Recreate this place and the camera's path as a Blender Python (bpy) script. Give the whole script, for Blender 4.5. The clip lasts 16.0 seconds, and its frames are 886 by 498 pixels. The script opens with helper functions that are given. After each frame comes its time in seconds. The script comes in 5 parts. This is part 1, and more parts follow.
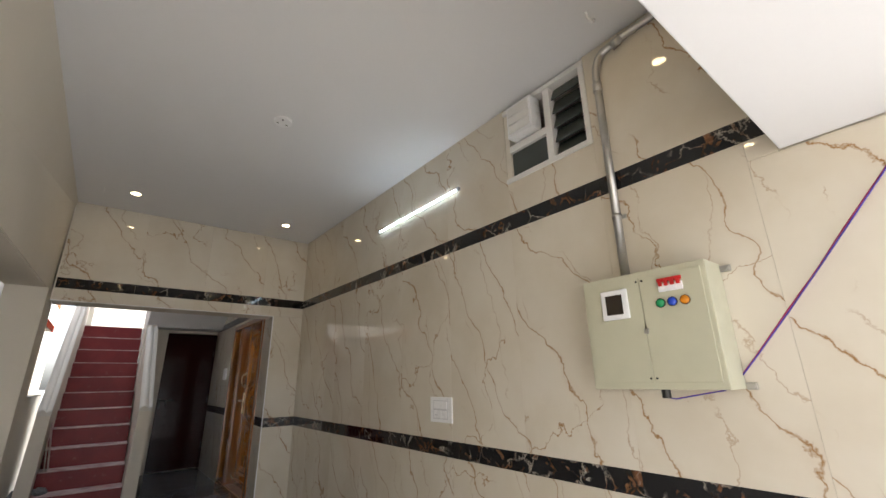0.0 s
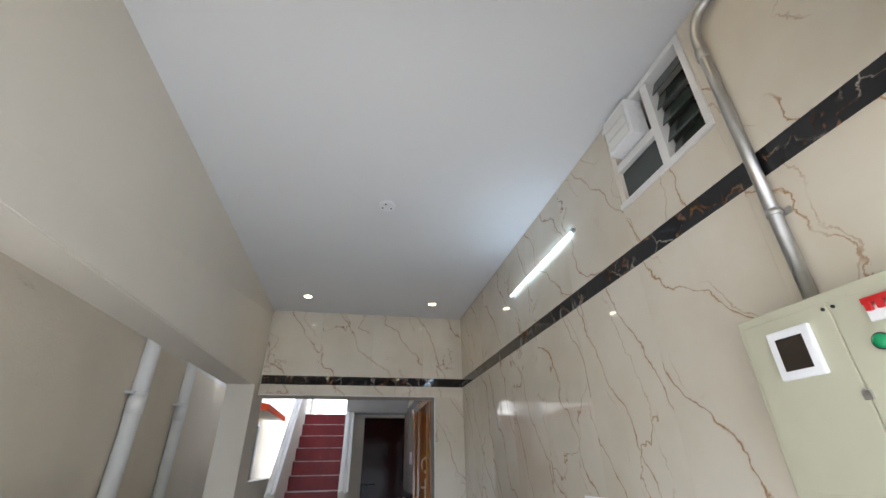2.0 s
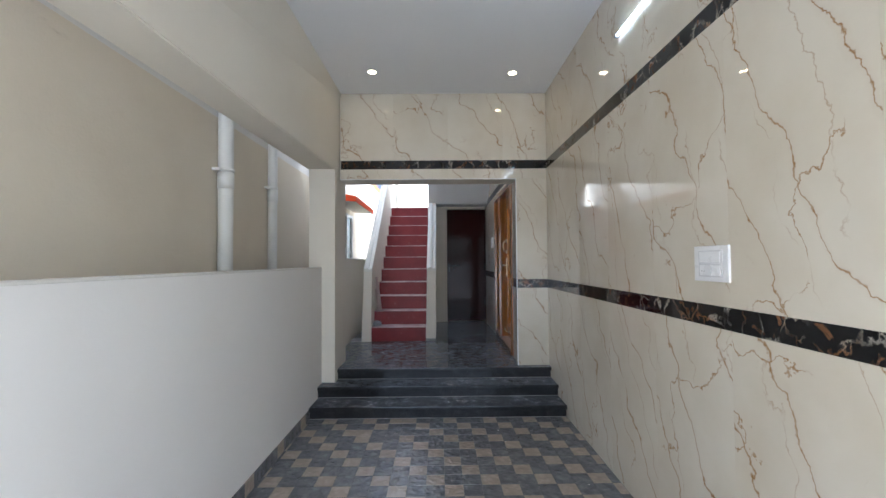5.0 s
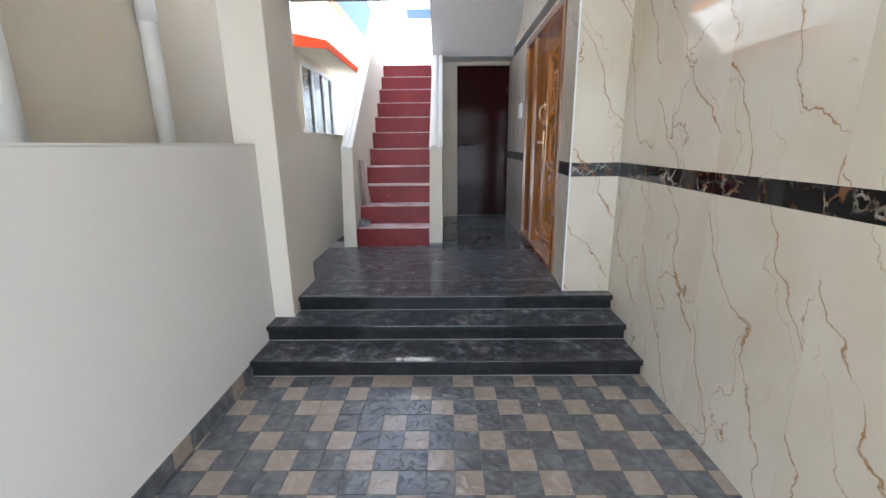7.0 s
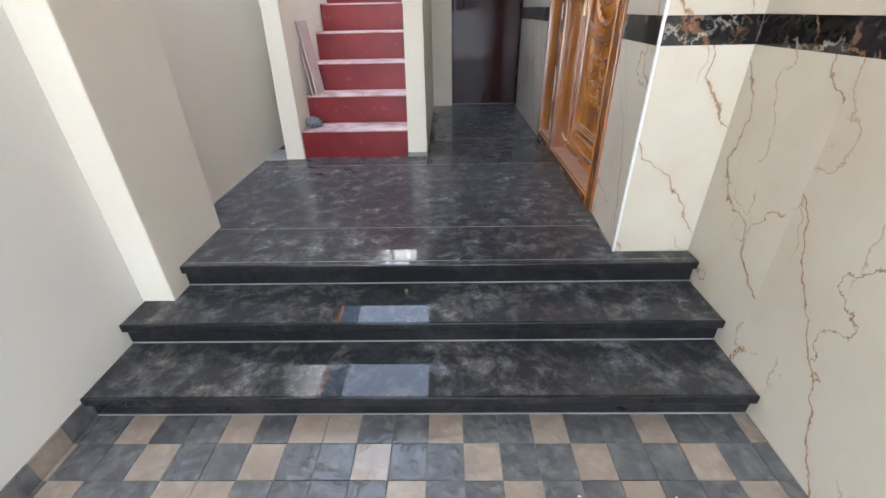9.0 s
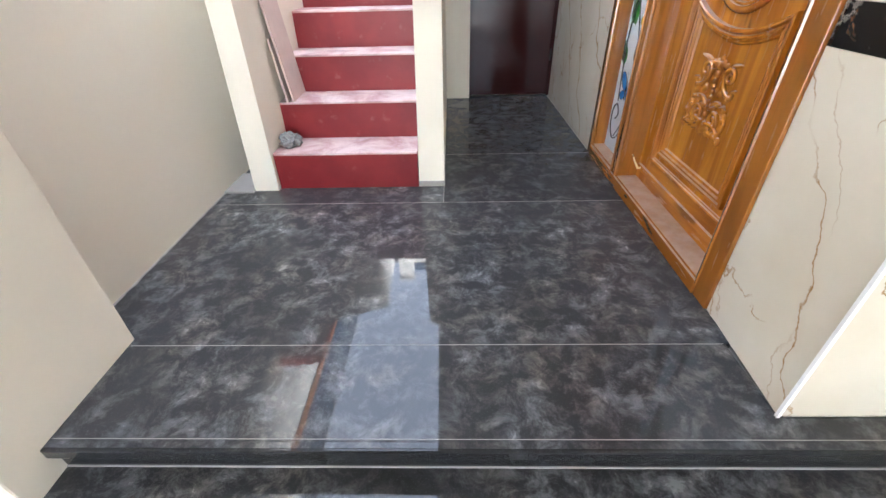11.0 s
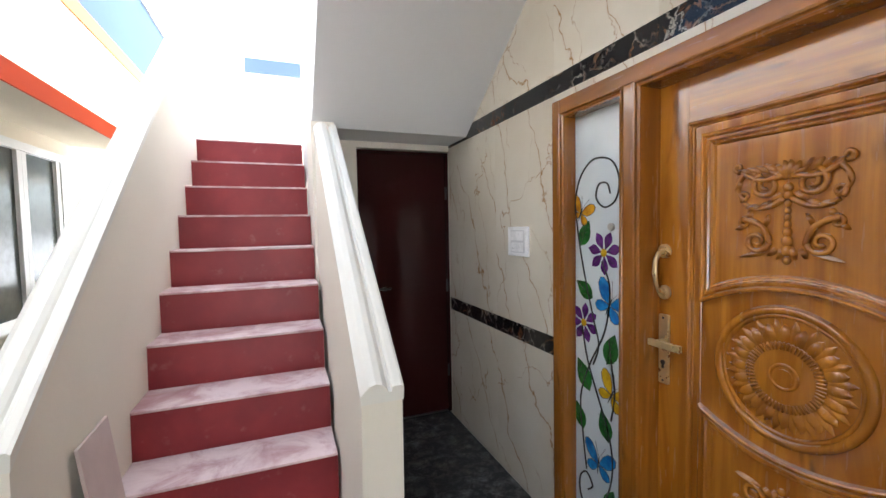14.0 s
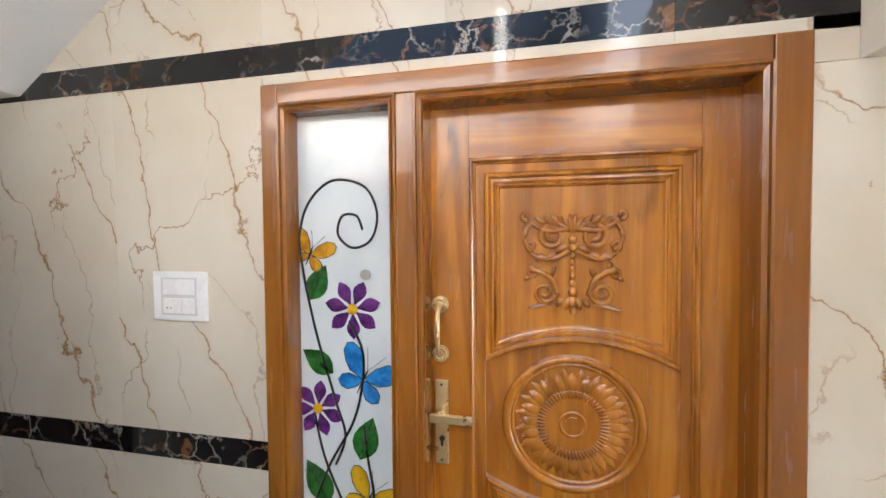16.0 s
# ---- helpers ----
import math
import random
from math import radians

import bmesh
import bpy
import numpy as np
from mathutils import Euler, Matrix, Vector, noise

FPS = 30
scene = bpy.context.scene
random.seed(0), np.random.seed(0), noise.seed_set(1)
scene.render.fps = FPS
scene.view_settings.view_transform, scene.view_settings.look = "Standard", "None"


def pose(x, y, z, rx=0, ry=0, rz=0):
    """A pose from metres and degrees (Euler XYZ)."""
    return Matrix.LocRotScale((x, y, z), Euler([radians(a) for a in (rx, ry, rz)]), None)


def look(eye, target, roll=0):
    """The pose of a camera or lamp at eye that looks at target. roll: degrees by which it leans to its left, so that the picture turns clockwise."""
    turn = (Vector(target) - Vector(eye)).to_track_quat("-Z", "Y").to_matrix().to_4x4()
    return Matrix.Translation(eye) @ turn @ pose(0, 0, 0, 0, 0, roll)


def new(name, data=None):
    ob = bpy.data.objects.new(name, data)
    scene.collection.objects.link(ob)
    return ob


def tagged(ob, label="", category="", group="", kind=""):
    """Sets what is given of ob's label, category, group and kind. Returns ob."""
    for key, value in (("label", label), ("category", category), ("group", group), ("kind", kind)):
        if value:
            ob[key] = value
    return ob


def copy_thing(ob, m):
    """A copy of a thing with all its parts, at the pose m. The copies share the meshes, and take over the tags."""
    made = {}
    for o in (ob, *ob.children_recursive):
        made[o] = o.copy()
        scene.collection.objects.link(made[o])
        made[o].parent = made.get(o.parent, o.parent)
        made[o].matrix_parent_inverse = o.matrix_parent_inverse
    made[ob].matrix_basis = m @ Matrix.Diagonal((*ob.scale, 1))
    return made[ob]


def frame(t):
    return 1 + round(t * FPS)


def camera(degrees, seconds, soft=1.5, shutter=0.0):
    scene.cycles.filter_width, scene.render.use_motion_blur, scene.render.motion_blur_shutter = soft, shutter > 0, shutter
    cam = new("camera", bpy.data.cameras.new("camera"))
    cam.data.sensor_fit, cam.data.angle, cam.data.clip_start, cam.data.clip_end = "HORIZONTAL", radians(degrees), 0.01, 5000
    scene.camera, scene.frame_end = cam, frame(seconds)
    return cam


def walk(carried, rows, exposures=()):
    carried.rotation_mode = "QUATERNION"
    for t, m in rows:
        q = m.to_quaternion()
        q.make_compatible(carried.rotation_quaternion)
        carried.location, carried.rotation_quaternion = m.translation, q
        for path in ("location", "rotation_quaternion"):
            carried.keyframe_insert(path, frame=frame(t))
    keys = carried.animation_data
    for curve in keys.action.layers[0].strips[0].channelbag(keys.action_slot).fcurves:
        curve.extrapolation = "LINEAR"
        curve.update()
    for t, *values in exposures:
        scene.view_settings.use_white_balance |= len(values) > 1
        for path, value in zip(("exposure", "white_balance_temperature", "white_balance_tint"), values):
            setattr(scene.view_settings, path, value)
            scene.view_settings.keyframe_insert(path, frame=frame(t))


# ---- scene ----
cam = camera(94.0, 16.0)
PATH = [
    (0, (0.032, 0.116, 1.298), (1.219, 1.609, 1.902), -1.0),
    (0.5, (0.094, 0.09, 1.32), (1.149, 1.608, 2.082), -1.2),
    (1, (0.261, 0.155, 1.324), (1.106, 1.749, 2.187), -1.2),
    (1.5, (0.443, 0.17, 1.343), (1.037, 1.847, 2.256), -1.1),
    (2, (0.578, 0.167, 1.346), (0.936, 1.904, 2.27), -0.9),
    (2.5, (0.596, 0.203, 1.337), (0.792, 1.986, 2.222), -0.7),
    (3, (0.588, 0.244, 1.303), (0.707, 2.09, 2.063), -0.5),
    (3.5, (0.573, 0.262, 1.251), (0.669, 2.176, 1.823), -0.5),
    (4, (0.557, 0.285, 1.211), (0.641, 2.252, 1.563), -0.5),
    (4.2, (0.564, 0.297, 1.187), (0.636, 2.278, 1.458), -0.5),
    (6.3, (0.699, 1.624, 1.078), (0.667, 3.612, 0.86), -0.4),
    (6.5, (0.682, 1.785, 1.067), (0.652, 3.764, 0.775), -0.5),
    (7, (0.626, 2.224, 1.067), (0.602, 4.162, 0.574), -0.6),
    (7.5, (0.654, 2.599, 1.022), (0.635, 4.483, 0.35), -0.6),
    (8, (0.721, 2.96, 0.987), (0.705, 4.789, 0.18), -0.7),
    (8.2, (0.735, 3.088, 0.964), (0.713, 4.895, 0.107), -0.7),
    (10.3, (0.698, 4.081, 1.009), (0.656, 5.735, -0.116), -1.5),
    (10.5, (0.664, 4.181, 1.021), (0.62, 5.83, -0.11), -1.5),
    (11, (0.613, 4.457, 1.011), (0.563, 6.108, -0.116), -1.5),
    (11.5, (0.595, 4.73, 1.035), (0.544, 6.414, -0.043), -1.3),
    (12, (0.539, 4.89, 1.102), (0.486, 6.654, 0.16), -1.3),
    (12.5, (0.468, 4.962, 1.326), (0.435, 6.86, 0.698), -1.2),
    (13, (0.396, 5.057, 1.393), (0.466, 7.028, 1.059), -1.1),
    (13.5, (0.335, 5.202, 1.488), (0.658, 7.17, 1.334), -1.1),
    (14, (0.244, 5.345, 1.521), (0.967, 7.207, 1.419), -1.1),
    (14.5, (0.201, 5.512, 1.597), (1.373, 7.13, 1.499), -1.1),
    (15, (0.288, 5.765, 1.593), (1.865, 6.993, 1.508), -0.7),
    (15.5, (0.347, 5.986, 1.608), (2.178, 6.787, 1.533), -0.6),
    (16, (0.323, 6.197, 1.629), (2.273, 6.637, 1.572), -0.5),
]
EXPOSE = [(0.0, 1.70, 6450, 11), (1.0, 1.76, 6250, 10), (1.5, 1.92, 5900, 9), (2.0, 2.08, 5700, 9), (3.0, 2.16, 5650, 9), (4.0, 2.20, 5500, 8), (6.5, 3.02, 5600, 8), (8.2, 3.72, 5700, 8), (10.5, 4.28, 5850, 8), (11.0, 4.45, 5900, 8), (11.5, 4.55, 5900, 8), (12.2, 4.40, 5850, 8), (12.6, 3.90, 5900, 8), (13.5, 3.38, 5950, 8), (14.0, 3.40, 6050, 8), (14.5, 3.60, 6200, 9), (15.0, 3.80, 6350, 10), (15.5, 4.18, 6150, 10), (16.0, 4.02, 6200, 10)]
walk(cam, [(t, look(eye, target, roll)) for t, eye, target, roll in PATH], EXPOSE)

# ---- world and light ----
SUN_ELEV, SUN_ROT = radians(55), radians(125)
world = bpy.data.worlds.new("sky")
scene.world = world
world.use_nodes = True
wn = world.node_tree.nodes
sky = wn.new("ShaderNodeTexSky")
sky.sky_type, sky.sun_disc, sky.sun_elevation, sky.sun_rotation = "NISHITA", False, SUN_ELEV, SUN_ROT
sky.air_density, sky.dust_density = 1.0, 3.0
wn["Background"].inputs[1].default_value = 0.15
veil = wn.new("ShaderNodeHueSaturation")
veil.inputs["Saturation"].default_value = 0.45
world.node_tree.links.new(sky.outputs[0], veil.inputs["Color"])
world.node_tree.links.new(veil.outputs[0], wn["Background"].inputs[0])

sun_data = bpy.data.lights.new("sun", "SUN")
sun_data.energy, sun_data.angle, sun_data.color = 3.6, radians(12), (1.0, 0.97, 0.93)
sun = new("sun", sun_data)
sun.matrix_world = look((5.0, -3.5, 8.72), (0.0, 0.0, 0.0))



# ---- materials ----
def rgb(h):
    return (*h, 1.0) if len(h) == 3 else h


class Mat:
    """A node material under way: short names for what is used again and again."""

    def __init__(self, name):
        self.m = bpy.data.materials.new(name)
        self.m.use_nodes = True
        self.t = self.m.node_tree
        self.b = self.t.nodes["Principled BSDF"]

    def add(self, kind, **ins):
        n = self.t.nodes.new("ShaderNode" + kind)
        for k, v in ins.items():
            n.inputs[k.replace("_", " ")].default_value = v
        return n

    def link(self, a, b):
        self.t.links.new(a, b)

    def position(self, spread=0.0, stretch=(1, 1, 1)):
        """World position, shifted by the object's own random number, stretched."""
        g = self.add("NewGeometry").outputs["Position"]
        if spread:
            r = self.add("ObjectInfo").outputs["Random"]
            c = self.add("Combine" + "XYZ")
            for i, k in enumerate((1.0, 2.3, 3.7)):
                q = self.math("MULTIPLY", r, spread * k)
                self.link(q, c.inputs[i])
            s = self.add("VectorMath")
            s.operation = "ADD"
            self.link(g, s.inputs[0]), self.link(c.outputs[0], s.inputs[1])
            g = s.outputs[0]
        s = self.add("VectorMath")
        s.operation = "MULTIPLY"
        s.inputs[1].default_value = stretch
        self.link(g, s.inputs[0])
        return s.outputs[0]

    def math(self, op, a, b=0.0, clamp=False):
        n = self.add("Math")
        n.operation, n.use_clamp = op, clamp
        for i, v in enumerate((a, b)):
            if isinstance(v, (int, float)):
                n.inputs[i].default_value = v
            else:
                self.link(v, n.inputs[i])
        return n.outputs[0]

    def noise(self, vec, scale, detail=4.0, rough=0.55, distort=0.0):
        n = self.add("TexNoise", Scale=scale, Detail=detail, Roughness=rough, Distortion=distort)
        self.link(vec, n.inputs["Vector"])
        return n.outputs["Fac"]

    def ramp(self, fac, lo, hi, a=0.0, b=1.0):
        n = self.add("MapRange")
        n.interpolation_type = "SMOOTHSTEP"
        for k, v in (("From Min", lo), ("From Max", hi), ("To Min", a), ("To Max", b)):
            n.inputs[k].default_value = v
        self.link(fac, n.inputs["Value"])
        return n.outputs[0]

    def mix(self, fac, a, b):
        n = self.add("Mix")
        n.data_type = "RGBA"
        if isinstance(fac, (int, float)):
            n.inputs[0].default_value = fac
        else:
            self.link(fac, n.inputs[0])
        for i, v in ((6, a), (7, b)):
            if isinstance(v, tuple):
                n.inputs[i].default_value = rgb(v)
            else:
                self.link(v, n.inputs[i])
        return n.outputs[2]

    def bump(self, height, strength=0.2, distance=0.002):
        n = self.add("Bump", Strength=strength, Distance=distance)
        self.link(height, n.inputs["Height"])
        self.link(n.outputs[0], self.b.inputs["Normal"])

    def set(self, color=None, rough=None, metal=None, **more):
        for k, v in (("Base Color", color), ("Roughness", rough), ("Metallic", metal), *((k.replace("_", " "), v) for k, v in more.items())):
            if v is None:
                continue
            if isinstance(v, (int, float)):
                self.b.inputs[k].default_value = v
            elif isinstance(v, tuple):
                self.b.inputs[k].default_value = rgb(v)
            else:
                self.link(v, self.b.inputs[k])
        return self.m


def plaster(name, color, stain, rough=0.75, streak=0.25, uneven=0.0015):
    k = Mat(name)
    p = k.position()
    big = k.ramp(k.noise(p, 1.3, 5), 0.35, 0.75)
    fine = k.noise(p, 60, 3)
    c = k.mix(k.math("MULTIPLY", big, streak), color, stain)
    c = k.mix(k.math("MULTIPLY", k.ramp(fine, 0.45, 0.7), 0.06), c, stain)
    k.bump(k.math("ADD", fine, k.math("MULTIPLY", k.noise(p, 9, 2), 2.0)), 0.25, uneven)
    return k.set(c, rough, Specular_IOR_Level=0.15)


def marble_tile(name, base, shade, vein):
    k = Mat(name)
    p = k.position(7.0)
    broad = k.noise(p, 0.9, 3, 0.5)
    jag = k.noise(p, 2.6, 7, 0.57)

    def veins(axis, scale, wander, width, keep):
        """Long crooked lines across the axis, broken where keep fades."""
        d = k.add("VectorMath")
        d.operation = "DOT_PRODUCT"
        k.link(p, d.inputs[0])
        d.inputs[1].default_value = axis
        v = k.math("MULTIPLY", d.outputs["Value"], scale)
        v = k.math("ADD", v, k.math("MULTIPLY", broad, 2.2 * wander))
        v = k.math("ADD", v, k.math("MULTIPLY", jag, wander))
        away = k.math("ABSOLUTE", k.math("SUBTRACT", k.math("FRACT", v), 0.5))
        l = k.math("SUBTRACT", 1.0, k.math("DIVIDE", away, width, True), True)
        return k.math("MULTIPLY", l, keep, True)
    seen = k.noise(p, 1.6, 3)
    swell = k.ramp(k.noise(p, 6.0, 4), 0.35, 0.7, 0.010, 0.023)
    main = veins((-0.87, 0.87, -0.5), 2.8, 0.95, swell, k.ramp(seen, 0.32, 0.40))
    cross = veins((-0.45, 0.50, 0.62), 1.2, 1.1, k.math("MULTIPLY", swell, 0.6), k.ramp(k.noise(p, 1.9, 4), 0.47, 0.53))
    main = k.math("MAXIMUM", main, cross)
    fine = veins((-0.80, 0.95, -0.30), 3.3, 1.5, 0.018, k.ramp(k.noise(p, 2.4, 3), 0.44, 0.54, 0.0, 0.85))
    halo = veins((-0.87, 0.87, -0.5), 2.8, 0.95, 0.080, k.ramp(seen, 0.36, 0.46))
    spread = k.noise(p, 26, 3)
    cloud = k.ramp(k.noise(p, 1.8, 5), 0.3, 0.75)
    c = k.mix(cloud, base, shade)
    c = k.mix(k.math("MULTIPLY", halo, 0.22), c, tuple(0.6 * a + 0.4 * b for a, b in zip(base, vein)))
    c = k.mix(k.math("MULTIPLY", main, k.ramp(spread, 0.3, 0.6, 0.65, 1.0)), c, vein)
    c = k.mix(k.math("MULTIPLY", fine, 0.85), c, tuple(0.3 * a + 0.7 * b for a, b in zip(base, vein)))
    r = k.ramp(k.noise(p, 9, 3), 0.3, 0.7, 0.0, 0.008)
    k.bump(k.noise(p, 1.6, 1), 0.006, 0.004)
    return k.set(c, r, Specular_IOR_Level=0.5)


def portoro(name):
    k = Mat(name)
    p = k.position(5.0)
    warp = k.add("TexNoise", Scale=6.0, Detail=6.0, Roughness=0.65)
    k.link(p, warp.inputs["Vector"])
    w = k.add("VectorMath")
    w.operation = "MULTIPLY_ADD"
    k.link(warp.outputs["Color"], w.inputs[0])
    w.inputs[1].default_value = (0.22, 0.22, 0.22)
    k.link(p, w.inputs[2])
    v = k.add("TexVoronoi", Scale=9.0)
    v.feature = "DISTANCE_TO_EDGE"
    k.link(w.outputs[0], v.inputs["Vector"])
    line = k.math("SUBTRACT", 1.0, k.math("DIVIDE", v.outputs["Distance"], 0.050, True), True)
    line = k.math("MULTIPLY", line, k.ramp(k.noise(p, 5, 3), 0.40, 0.56), True)
    tint = k.mix(k.ramp(k.noise(p, 7, 2), 0.45, 0.6), (0.55, 0.5, 0.42), (0.32, 0.15, 0.06))
    patch = k.ramp(k.noise(p, 12, 5, 0.6, 0.8), 0.60, 0.66)
    c = k.mix(k.math("MULTIPLY", patch, 0.7), (0.008, 0.008, 0.009), (0.22, 0.10, 0.045))
    c = k.mix(k.math("MULTIPLY", line, 0.75), c, tint)
    return k.set(c, 0.06)


def granite(name, film=1.0):
    """Polished black stone under a thin film of wiped cement dust."""
    k = Mat(name)
    p = k.position(0.0)
    speck = k.ramp(k.noise(p, 220, 2), 0.55, 0.75)
    c = k.mix(speck, (0.009, 0.009, 0.010), (0.03, 0.03, 0.032))
    bend = k.add("TexNoise", Scale=7.0, Detail=3.0)
    k.link(p, bend.inputs["Vector"])
    w = k.add("VectorMath")
    w.operation = "MULTIPLY_ADD"
    k.link(bend.outputs["Color"], w.inputs[0])
    w.inputs[1].default_value = (0.07, 0.07, 0.0)
    k.link(p, w.inputs[2])
    swirl = k.noise(w.outputs[0], 12.0, 8, 0.74, 0.25)
    stroke = k.noise(w.outputs[0], 30.0, 5, 0.65, 0.4)
    broad = k.ramp(k.noise(p, 3.0, 4, 0.6, 0.3), 0.34, 0.60, 0.25, 1.0)
    smear = k.math("MULTIPLY", k.ramp(swirl, 0.42, 0.70), broad)
    wisp = k.math("MULTIPLY", k.ramp(stroke, 0.56, 0.72), k.ramp(swirl, 0.46, 0.66))
    dust = k.math("ADD", k.math("MULTIPLY", smear, 0.75), k.math("MULTIPLY", wisp, 0.4), True)
    tone = k.mix(k.ramp(k.noise(p, 5.0, 3), 0.4, 0.65), (0.40, 0.41, 0.44), (0.40, 0.36, 0.32))
    c = k.mix(k.math("MULTIPLY", dust, 0.46 * film), c, tone)
    c = k.mix(k.math("MULTIPLY", k.ramp(k.noise(p, 0.9, 2), 0.3, 0.7, 0.5, 1.0), 0.015 + 0.045 * film), c, (0.45, 0.455, 0.48))
    r = k.ramp(dust, 0.0, 0.8, 0.02, 0.08 + 0.24 * film)
    return k.set(c, r, Specular_IOR_Level=0.34, Sheen_Weight=0.10 + 0.18 * film, Sheen_Roughness=0.35, Sheen_Tint=(0.75, 0.8, 0.9))


def red_paint(name, dusty):
    k = Mat(name)
    p = k.position(2.0)
    c = k.mix(k.ramp(k.noise(p, 4, 4), 0.35, 0.7), (0.160, 0.010, 0.014), (0.205, 0.017, 0.020))
    if dusty:
        d = k.ramp(k.noise(p, 5, 6, 0.65, 0.6), 0.30, 0.62, 0.35, 0.92)
        c = k.mix(d, c, (0.62, 0.50, 0.49))
    else:
        d = k.ramp(k.noise(p, 14, 5), 0.6, 0.8)
        c = k.mix(k.math("MULTIPLY", d, 0.12), c, (0.6, 0.45, 0.44))
    k.bump(k.noise(p, 70, 3), 0.2, 0.001)
    return k.set(c, 0.6 if dusty else 0.40, Specular_IOR_Level=0.35)


def wood(name, light, dark, along="z", rough=0.2):
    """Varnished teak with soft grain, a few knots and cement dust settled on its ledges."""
    k = Mat(name)
    s = {"z": (3.4, 3.4, 0.3), "y": (3.4, 0.3, 3.4)}[along]
    slow = (1, 1, 0.3) if along == "z" else (1, 0.3, 1)
    n = k.noise(k.position(4.0, s), 2.2, 5, 0.58, 1.6)
    fine = k.noise(k.position(4.0, tuple(a * 9 for a in s)), 2.0, 3)
    patchy = k.ramp(k.noise(k.position(4.0, slow), 4.2, 4, 0.55, 0.8), 0.40, 0.66)
    knots = k.ramp(k.noise(k.position(4.0, slow), 7.0, 2, 0.5, 1.2), 0.64, 0.76)
    c = k.mix(k.ramp(n, 0.34, 0.66), light, dark)
    c = k.mix(k.math("MULTIPLY", patchy, 0.42), c, tuple(0.8 * a for a in dark))
    c = k.mix(k.math("MULTIPLY", k.ramp(fine, 0.5, 0.75), 0.18), c, tuple(0.5 * a for a in dark))
    c = k.mix(k.math("MULTIPLY", knots, 0.75), c, tuple(0.25 * a for a in dark))
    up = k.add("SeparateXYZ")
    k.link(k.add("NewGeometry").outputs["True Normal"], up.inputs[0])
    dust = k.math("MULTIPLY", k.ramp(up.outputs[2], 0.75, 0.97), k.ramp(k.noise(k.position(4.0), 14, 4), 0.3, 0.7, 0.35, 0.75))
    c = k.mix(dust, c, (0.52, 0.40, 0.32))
    k.bump(k.math("ADD", n, fine), 0.05, 0.001)
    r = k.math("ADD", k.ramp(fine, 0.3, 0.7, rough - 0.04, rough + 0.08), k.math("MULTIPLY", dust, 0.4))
    return k.set(c, r, Coat_Weight=0.7, Coat_Roughness=0.05)


def paint(name, color, rough=0.4, metal=0.0, vary=0.12, scale=12.0, bump=0.05, **more):
    k = Mat(name)
    p = k.position(1.0)
    n = k.noise(p, scale, 4)
    c = k.mix(k.ramp(n, 0.35, 0.75, 0.0, vary), color, tuple(0.55 * a for a in color))
    k.bump(k.noise(p, scale * 8, 2), bump, 0.0008)
    return k.set(c, k.ramp(n, 0.3, 0.7, max(0.02, rough - 0.05), rough + 0.08), metal, **more)


def lamp_glow(name, color, strength):
    k = Mat(name)
    return k.set(color, 0.4, 0.0, Emission_Color=color, Emission_Strength=strength)


def stone_tile(name, a, b, relief):
    """Cast paving with a worn, leafy relief and a slight polish."""
    k = Mat(name)
    p = k.position(9.0)
    n = k.noise(p, 14, 6, 0.6, 0.4)
    c = k.mix(k.ramp(n, 0.35, 0.68), a, b)
    r = k.add("ObjectInfo").outputs["Random"]
    c = k.mix(k.math("MULTIPLY", r, 0.25), c, tuple(0.6 * x for x in a))
    bend = k.add("TexNoise", Scale=16.0, Detail=2.0)
    k.link(p, bend.inputs["Vector"])
    w = k.add("VectorMath")
    w.operation = "MULTIPLY_ADD"
    k.link(bend.outputs["Color"], w.inputs[0])
    w.inputs[1].default_value = (0.06, 0.06, 0.0)
    k.link(p, w.inputs[2])
    v = k.add("TexVoronoi", Scale=26.0)
    v.feature = "SMOOTH_F1"
    k.link(w.outputs[0], v.inputs["Vector"])
    leaf = k.ramp(v.outputs["Distance"], 0.15, 0.55)
    c = k.mix(k.math("MULTIPLY", leaf, 0.30), c, tuple(0.55 * x for x in a))
    k.bump(k.math("ADD", n, k.math("MULTIPLY", leaf, -0.8)), relief, 0.008)
    return k.set(c, k.ramp(k.noise(p, 30, 3), 0.35, 0.65, 0.10, 0.22))


CREAM = plaster("cream_paint", (0.74, 0.69, 0.595), (0.64, 0.585, 0.495))
# The cream again, lighter and cooler: sky light on the parapet put into colour.
SKYLIT_CREAM = plaster("skylit_cream_paint", (0.80, 0.775, 0.735), (0.72, 0.69, 0.64))
OUTER_WALL = plaster("outer_wall_paint", (0.69, 0.62, 0.50), (0.58, 0.515, 0.405), 0.8, 0.5, 0.007)
WHITE_WALL = plaster("white_wall_paint", (0.70, 0.68, 0.64), (0.60, 0.58, 0.54))
CEILING_PAINT = plaster("ceiling_paint", (0.79, 0.79, 0.79), (0.73, 0.73, 0.73), 0.7, 0.15)
COPING_PAINT = plaster("coping_paint", (0.72, 0.70, 0.64), (0.60, 0.57, 0.51), 0.5)
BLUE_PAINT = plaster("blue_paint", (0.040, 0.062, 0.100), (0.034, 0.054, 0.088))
PEACH_PAINT = plaster("peach_paint", (0.36, 0.14, 0.05), (0.32, 0.12, 0.045))
ORANGE_PAINT = plaster("orange_paint", (0.62, 0.075, 0.022), (0.5, 0.06, 0.02))
TILE = marble_tile("marble_tile", (0.69, 0.64, 0.54), (0.61, 0.545, 0.43), (0.29, 0.135, 0.026))
BAND = portoro("black_marble_band")
GRANITE = granite("black_granite")
GRANITE_CLEAN = granite("black_granite_wiped", 0.75)
GRANITE_EDGE = granite("black_granite_edge", 0.12)
